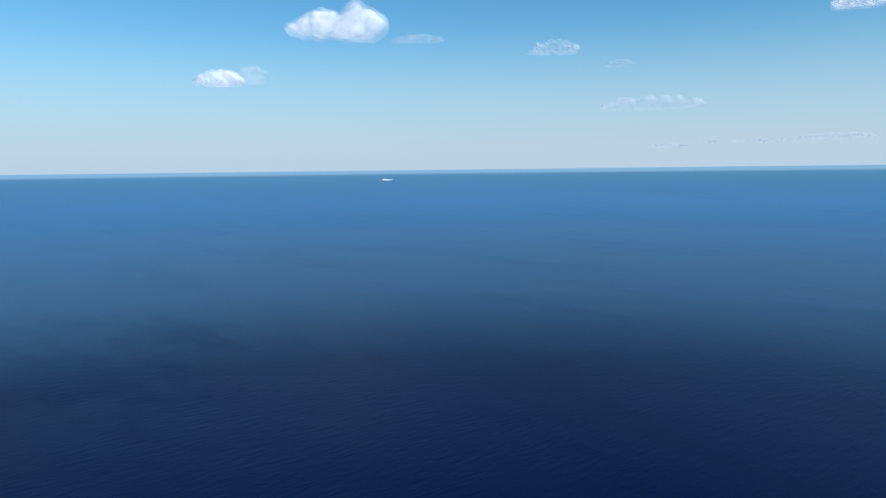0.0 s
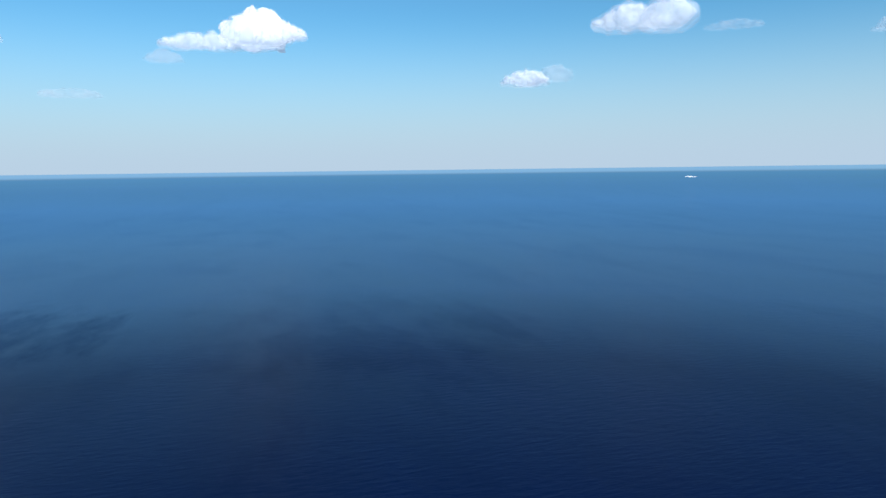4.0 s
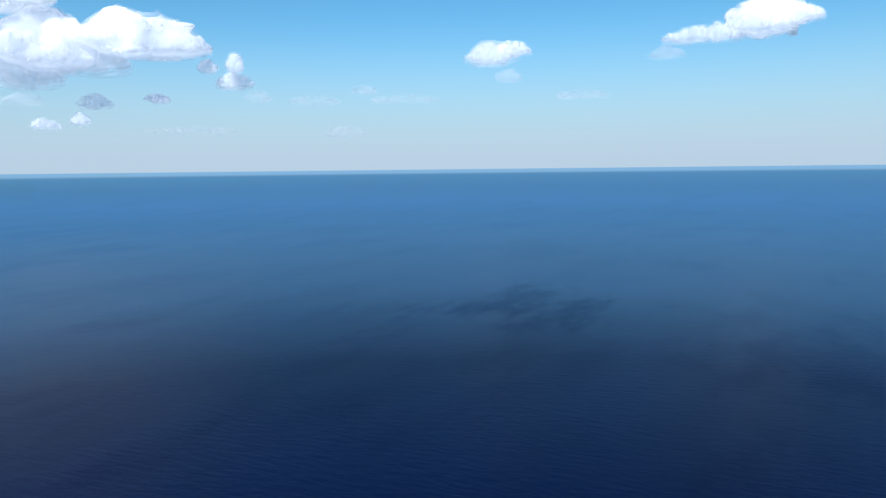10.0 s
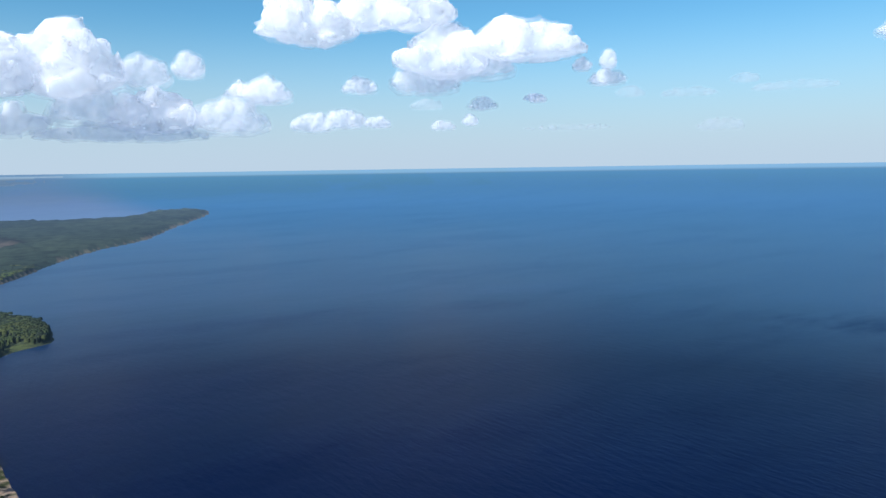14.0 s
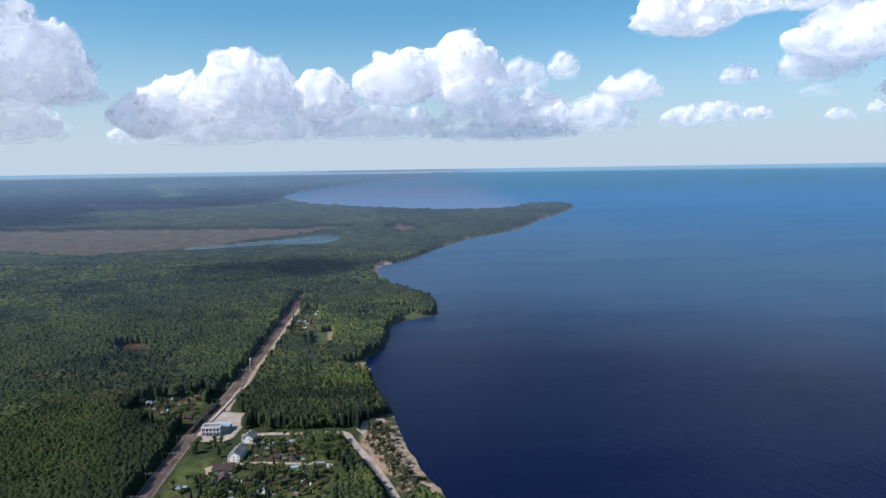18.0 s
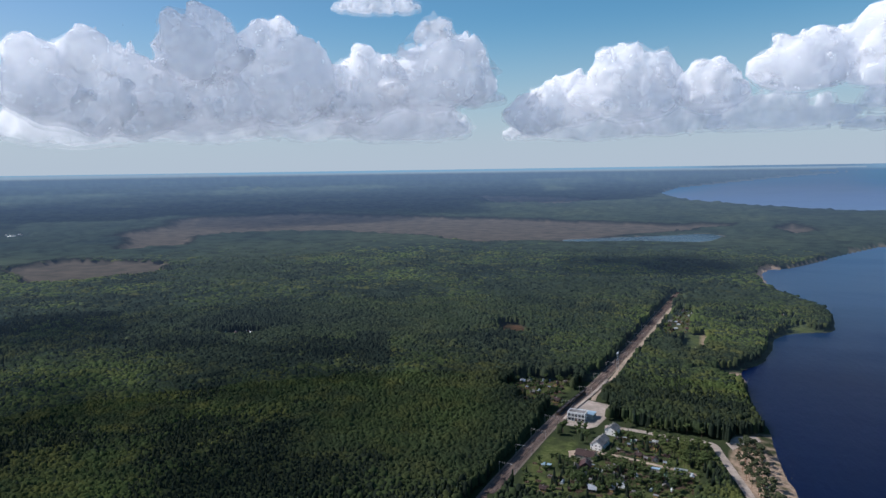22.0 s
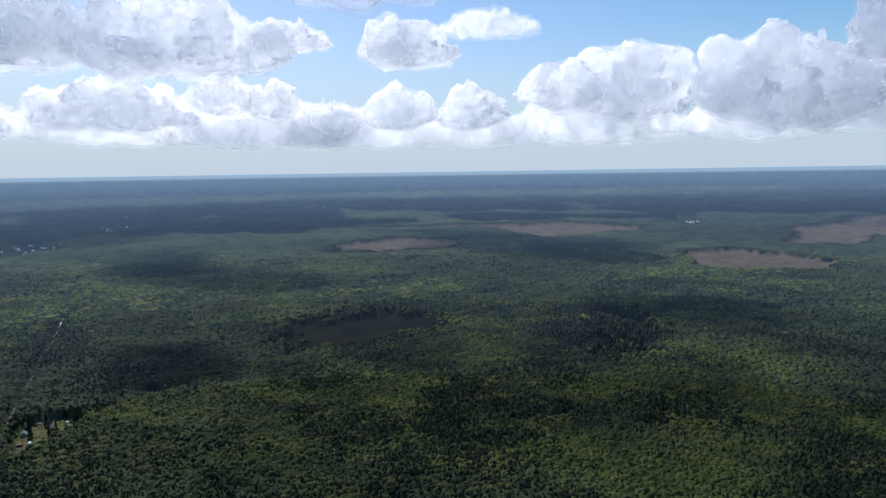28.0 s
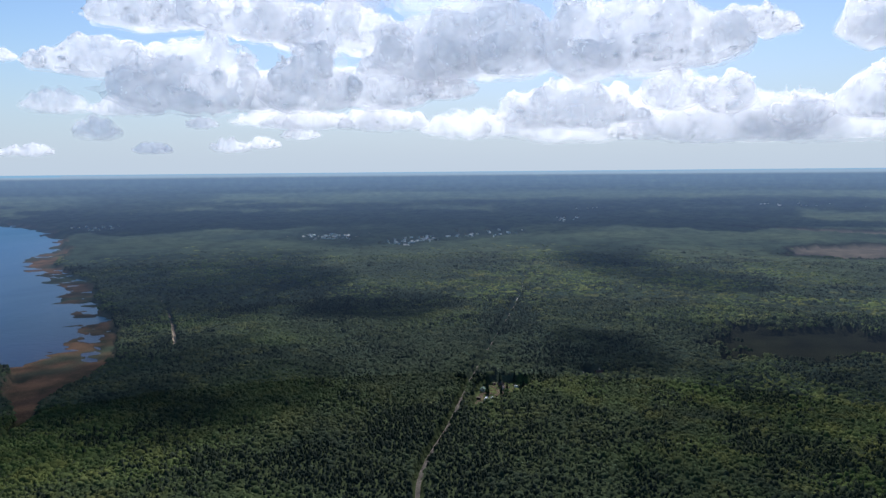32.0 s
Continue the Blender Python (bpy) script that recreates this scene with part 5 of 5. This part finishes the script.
# ---- garden beds, fences ----
def build_beds():
    bm = bmesh.new()
    rng = random.Random(5)
    for ring in (GARDENS, SOUTH_PLOTS, DACHAS_WEST, DACHAS_NORTH, HAMLET):
        for x, y in ring_spots(ring, 60, 5.0, rng, BUILT):
            for k in range(3):
                box(bm, x - 2.4, y + 1.5 * k - 2.2, GROUND - 0.2, x + 2.4, y + 1.5 * k - 1.2, GROUND + 0.25)
    tagged(part("garden_beds", bm, M_SOIL), "dug brown vegetable beds in the garden plots", "garden bed", kind="stuff")


def build_fence(line, label):
    f = empty("fence")
    p = np.array(line, float)
    for (ax, ay), (bx, by) in zip(p[:-1], p[1:]):
        n = max(1, int(math.hypot(bx - ax, by - ay) / 3))
        for k in range(n):
            bm = bmesh.new()
            x, y = ax + (bx - ax) * k / n, ay + (by - ay) * k / n
            box(bm, x - 0.08, y - 0.08, GROUND - 0.2, x + 0.08, y + 0.08, GROUND + 1.6)
            part("post", bm, M_TIMBER, f)
        bm = bmesh.new()
        dx, dy = (bx - ax), (by - ay)
        ln = math.hypot(dx, dy)
        sx, sy = -dy / ln * 0.03, dx / ln * 0.03
        for z0, z1 in ((0.25, 1.45),):
            v = [bm.verts.new(q) for q in ((ax - sx, ay - sy, GROUND + z0), (bx - sx, by - sy, GROUND + z0), (bx + sx, by + sy, GROUND + z0), (ax + sx, ay + sy, GROUND + z0),
                                           (ax - sx, ay - sy, GROUND + z1), (bx - sx, by - sy, GROUND + z1), (bx + sx, by + sy, GROUND + z1), (ax + sx, ay + sy, GROUND + z1))]
            for q in ((0, 1, 5, 4), (1, 2, 6, 5), (2, 3, 7, 6), (3, 0, 4, 7), (4, 5, 6, 7)):
                bm.faces.new([v[i] for i in q])
        part("board_panel", bm, M_TIMBER, f)
    return tagged(f, label, "fence", "garden fences")


build_beds()
build_fence([(-98, 628), (-98, 596), (-60, 592), (-50, 588)], "weathered board fence along a lane")
build_fence([(-95, 577), (-70, 575), (-45, 570)], "grey board fence in front of the gardens")
build_fence([(-96, 560), (-70, 555), (-40, 548), (-30, 560)], "low board fence between garden plots")
build_fence([(-232, 715), (-200, 705), (-172, 702)], "board fence round the plots by the railway")


# ---- single trees ----
def clumps(bm, centre, spread, n, size, rng, flat=0.7):
    for k in range(n):
        while True:
            d = Vector((rng.uniform(-1, 1), rng.uniform(-1, 1), rng.uniform(-1, 1)))
            if d.length < 1:
                break
        c = Vector(centre) + Vector((d.x * spread[0], d.y * spread[1], d.z * spread[2]))
        r = bmesh.ops.create_icosphere(bm, subdivisions=1, radius=size * rng.uniform(0.6, 1.25))
        for v in r["verts"]:
            v.co = Vector((v.co.x, v.co.y, v.co.z * flat)) * rng.uniform(0.75, 1.3) + c


def tree(name, high, seed, pine, label):
    rng = random.Random(seed)
    e = empty(name)
    bm = bmesh.new()
    rod(bm, (0, 0, -0.3), (rng.uniform(-.2, .2), rng.uniform(-.2, .2), high * 0.5), 0.26, 0.18)
    rod(bm, (0, 0, high * 0.48), (rng.uniform(-.4, .4), rng.uniform(-.4, .4), high * 0.93), 0.18, 0.04)
    part("trunk", bm, M_PINEBARK if pine else M_BARK, e)
    limbs = []
    for k in range(6):
        a, z = k * 1.05 + rng.uniform(-.3, .3), high * rng.uniform(0.5, 0.85)
        out = high * (0.16 if pine else 0.22) * rng.uniform(0.7, 1.2)
        tip = (math.cos(a) * out, math.sin(a) * out, z + high * 0.08)
        bm = bmesh.new()
        rod(bm, (0, 0, z), tip, 0.09, 0.03, 4)
        part("limb", bm, M_BARK, e)
        limbs.append(tip)
    bm = bmesh.new()
    for tip in limbs:
        clumps(bm, tip, (high * .09, high * .09, high * .06), 5, high * 0.065, rng, 0.6 if pine else 0.85)
    clumps(bm, (0, 0, high * (0.8 if pine else 0.68)), (high * .13, high * .13, high * (.16 if pine else .24)), 16 if pine else 22, high * 0.075, rng, 0.6 if pine else 0.9)
    part("crown", bm, M_PINE if pine else M_LEAFY, e)
    return tagged(e, label, "tree", "pines on the beach" if pine else "village trees")


def spruce(name, high, seed):
    rng = random.Random(seed)
    e = empty(name)
    bm = bmesh.new()
    rod(bm, (0, 0, -0.3), (0, 0, high * 0.95), 0.24, 0.03)
    part("trunk", bm, M_BARK, e)
    bm = bmesh.new()
    for k in range(9):
        z, r = high * (0.12 + 0.095 * k), high * 0.19 * (1 - k / 9.6)
        ring = [bm.verts.new((math.cos(i * .7) * r * rng.uniform(.7, 1.2), math.sin(i * .7) * r * rng.uniform(.7, 1.2), z - r * rng.uniform(.1, .35))) for i in range(9)]
        tip = bm.verts.new((0, 0, z + high * 0.13))
        for i in range(9):
            bm.faces.new((ring[i], ring[(i + 1) % 9], tip))
    part("crown", bm, M_CONIFER, e)
    return tagged(e, "tall dark spruce at the edge of the village", "tree", "village trees")


PINES = [tree("pine_tree", h, s, True, "beach pine with a dark uneven crown on sand") for h, s in ((13, 1), (15, 2), (11, 3))]
LEAFY = [tree("birch_tree", h, s, False, "leafy birch in fresh green among the gardens") for h, s in ((11, 4), (9, 5), (13, 6))]
SPRUCES = [spruce("spruce_tree", 15, 7), spruce("spruce_tree", 12, 8)]
for x, y in ring_spots([(56, 470), (44, 520), (33, 570), (26, 640), (10, 668), (2, 630), (8, 565), (22, 505), (30, 470)], 115, 3.2, random.Random(3)):
    put(PINES[int(x * 7) % 3], x, y, x * 41, 0.5 + 0.4 * ((x * 13.7) % 1))
for ring, n, gap in ((GARDENS, 130, 3.4), (SOUTH_PLOTS, 120, 4.5), (THICKET, 95, 3.2), (DACHAS_WEST, 40, 4), (DACHAS_NORTH, 26, 5), (HAMLET, 6, 6), (STATION_GREEN, 11, 4.5),
                     ([(-100, 650), (-100, 665), (-20, 660), (-20, 652)], 10, 6)):
    for x, y in ring_spots(ring, n, gap, random.Random(int(n)), BUILT):
        kind = LEAFY[int(abs(x) * 5) % 3] if (x * 3.3) % 1 < 0.85 else SPRUCES[int(abs(x)) % 2]
        put(kind, x, y, x * 37, 0.45 + 0.5 * ((abs(x) * 9.1) % 1))
for x, y in ring_spots([(-700, -270), (-690, -215), (-760, -160), (-800, -180), (-760, -260)], 14, 7, random.Random(9)):
    put(SPRUCES[int(abs(x)) % 2], x, y, x * 31, 0.9 + 0.3 * ((abs(x) * 9.1) % 1))


# ---- shore stones, far villages ----
def build_stones():
    bm = bmesh.new()
    rng = random.Random(21)
    for k in range(45):
        t = rng.random()
        i = int(t * 40)
        x, y = near_line[i + 14] if i + 14 < len(near_line) else near_line[-1]
        x, y = x + rng.uniform(-3, 7), y + rng.uniform(-8, 8)
        r = bmesh.ops.create_icosphere(bm, subdivisions=1, radius=rng.uniform(0.25, 1.0))
        for v in r["verts"]:
            v.co = Vector((v.co.x * rng.uniform(.8, 1.3) + x, v.co.y * rng.uniform(.8, 1.3) + y, v.co.z * 0.6 + 0.15))
    tagged(part("shore_stones", bm, M_ROCK), "scattered boulders in shallow water at the shore", "boulders", kind="stuff")


build_stones()


def far_house(roof, words):
    e = empty("distant_house")
    bm = bmesh.new()
    solid(bm, [(-5, -0.5), (5, -0.5), (5, 4.5), (0, 8), (-5, 4.5)], -7, 7)
    part("wall", bm, M_WHITE, e)
    part("roof", gable_roof(10, 14, 4.5, 3.5), roof, e)
    return tagged(e, words, "house", "houses of far villages")


FAR_KINDS = [far_house(M_TIN, "distant white house with a glinting tin roof"), far_house(M_SLATE, "distant white house with a grey roof")]
rng = random.Random(31)
for cx, cy, rx, ry, n in FAR_VILLAGES:
    for k in range(n):
        x, y = cx + rng.gauss(0, 0.6) * rx, cy + rng.gauss(0, 0.6) * ry
        q = distant(np.array([[x, y, GROUND]]))[0]
        s = math.hypot(q[0], q[1]) / math.hypot(x, y)
        ob = put(FAR_KINDS[0 if rng.random() < 0.6 else 1], q[0], q[1], rng.uniform(0, 180), s * rng.uniform(0.45, 0.85))
        ob.location.z = q[2] + 2 * s


def build_shoal(x, y, long, deep, high, words):
    """A bare sandbank far out on the lake."""
    a = np.linspace(0, 2 * math.pi, 25)[:-1]
    rings = []
    for k, (size, z) in enumerate(((1.0, -1.0), (0.8, 0.5), (0.45, 0.85), (0.05, 1.0))):
        wob = 1 + 0.2 * np.sin(3 * a + k) + 0.1 * np.sin(7 * a)
        rings.append(np.stack([x + np.cos(a) * long * size * wob, y + np.sin(a) * deep * size * wob, np.full(24, z * high)], 1))
    turn = math.atan2(-x, y)
    v = np.concatenate(rings)
    c, s = math.cos(turn), math.sin(turn)
    dx, dy = v[:, 0] - x, v[:, 1] - y
    v = np.stack([x + c * dx - s * dy, y + s * dx + c * dy, v[:, 2]], 1)
    i = np.arange(24)
    f = np.concatenate([np.stack([i + 24 * k, (i + 1) % 24 + 24 * k, (i + 1) % 24 + 24 * (k + 1), i + 24 * (k + 1)], 1) for k in range(3)])
    tagged(new("sandbank", mesh_of("sandbank", distant(v), f, M_WHITE, True)), words, "sandbank")


build_shoal(14300, -10000, 200, 700, 18, "pale sunlit sandbank far out on the lake")
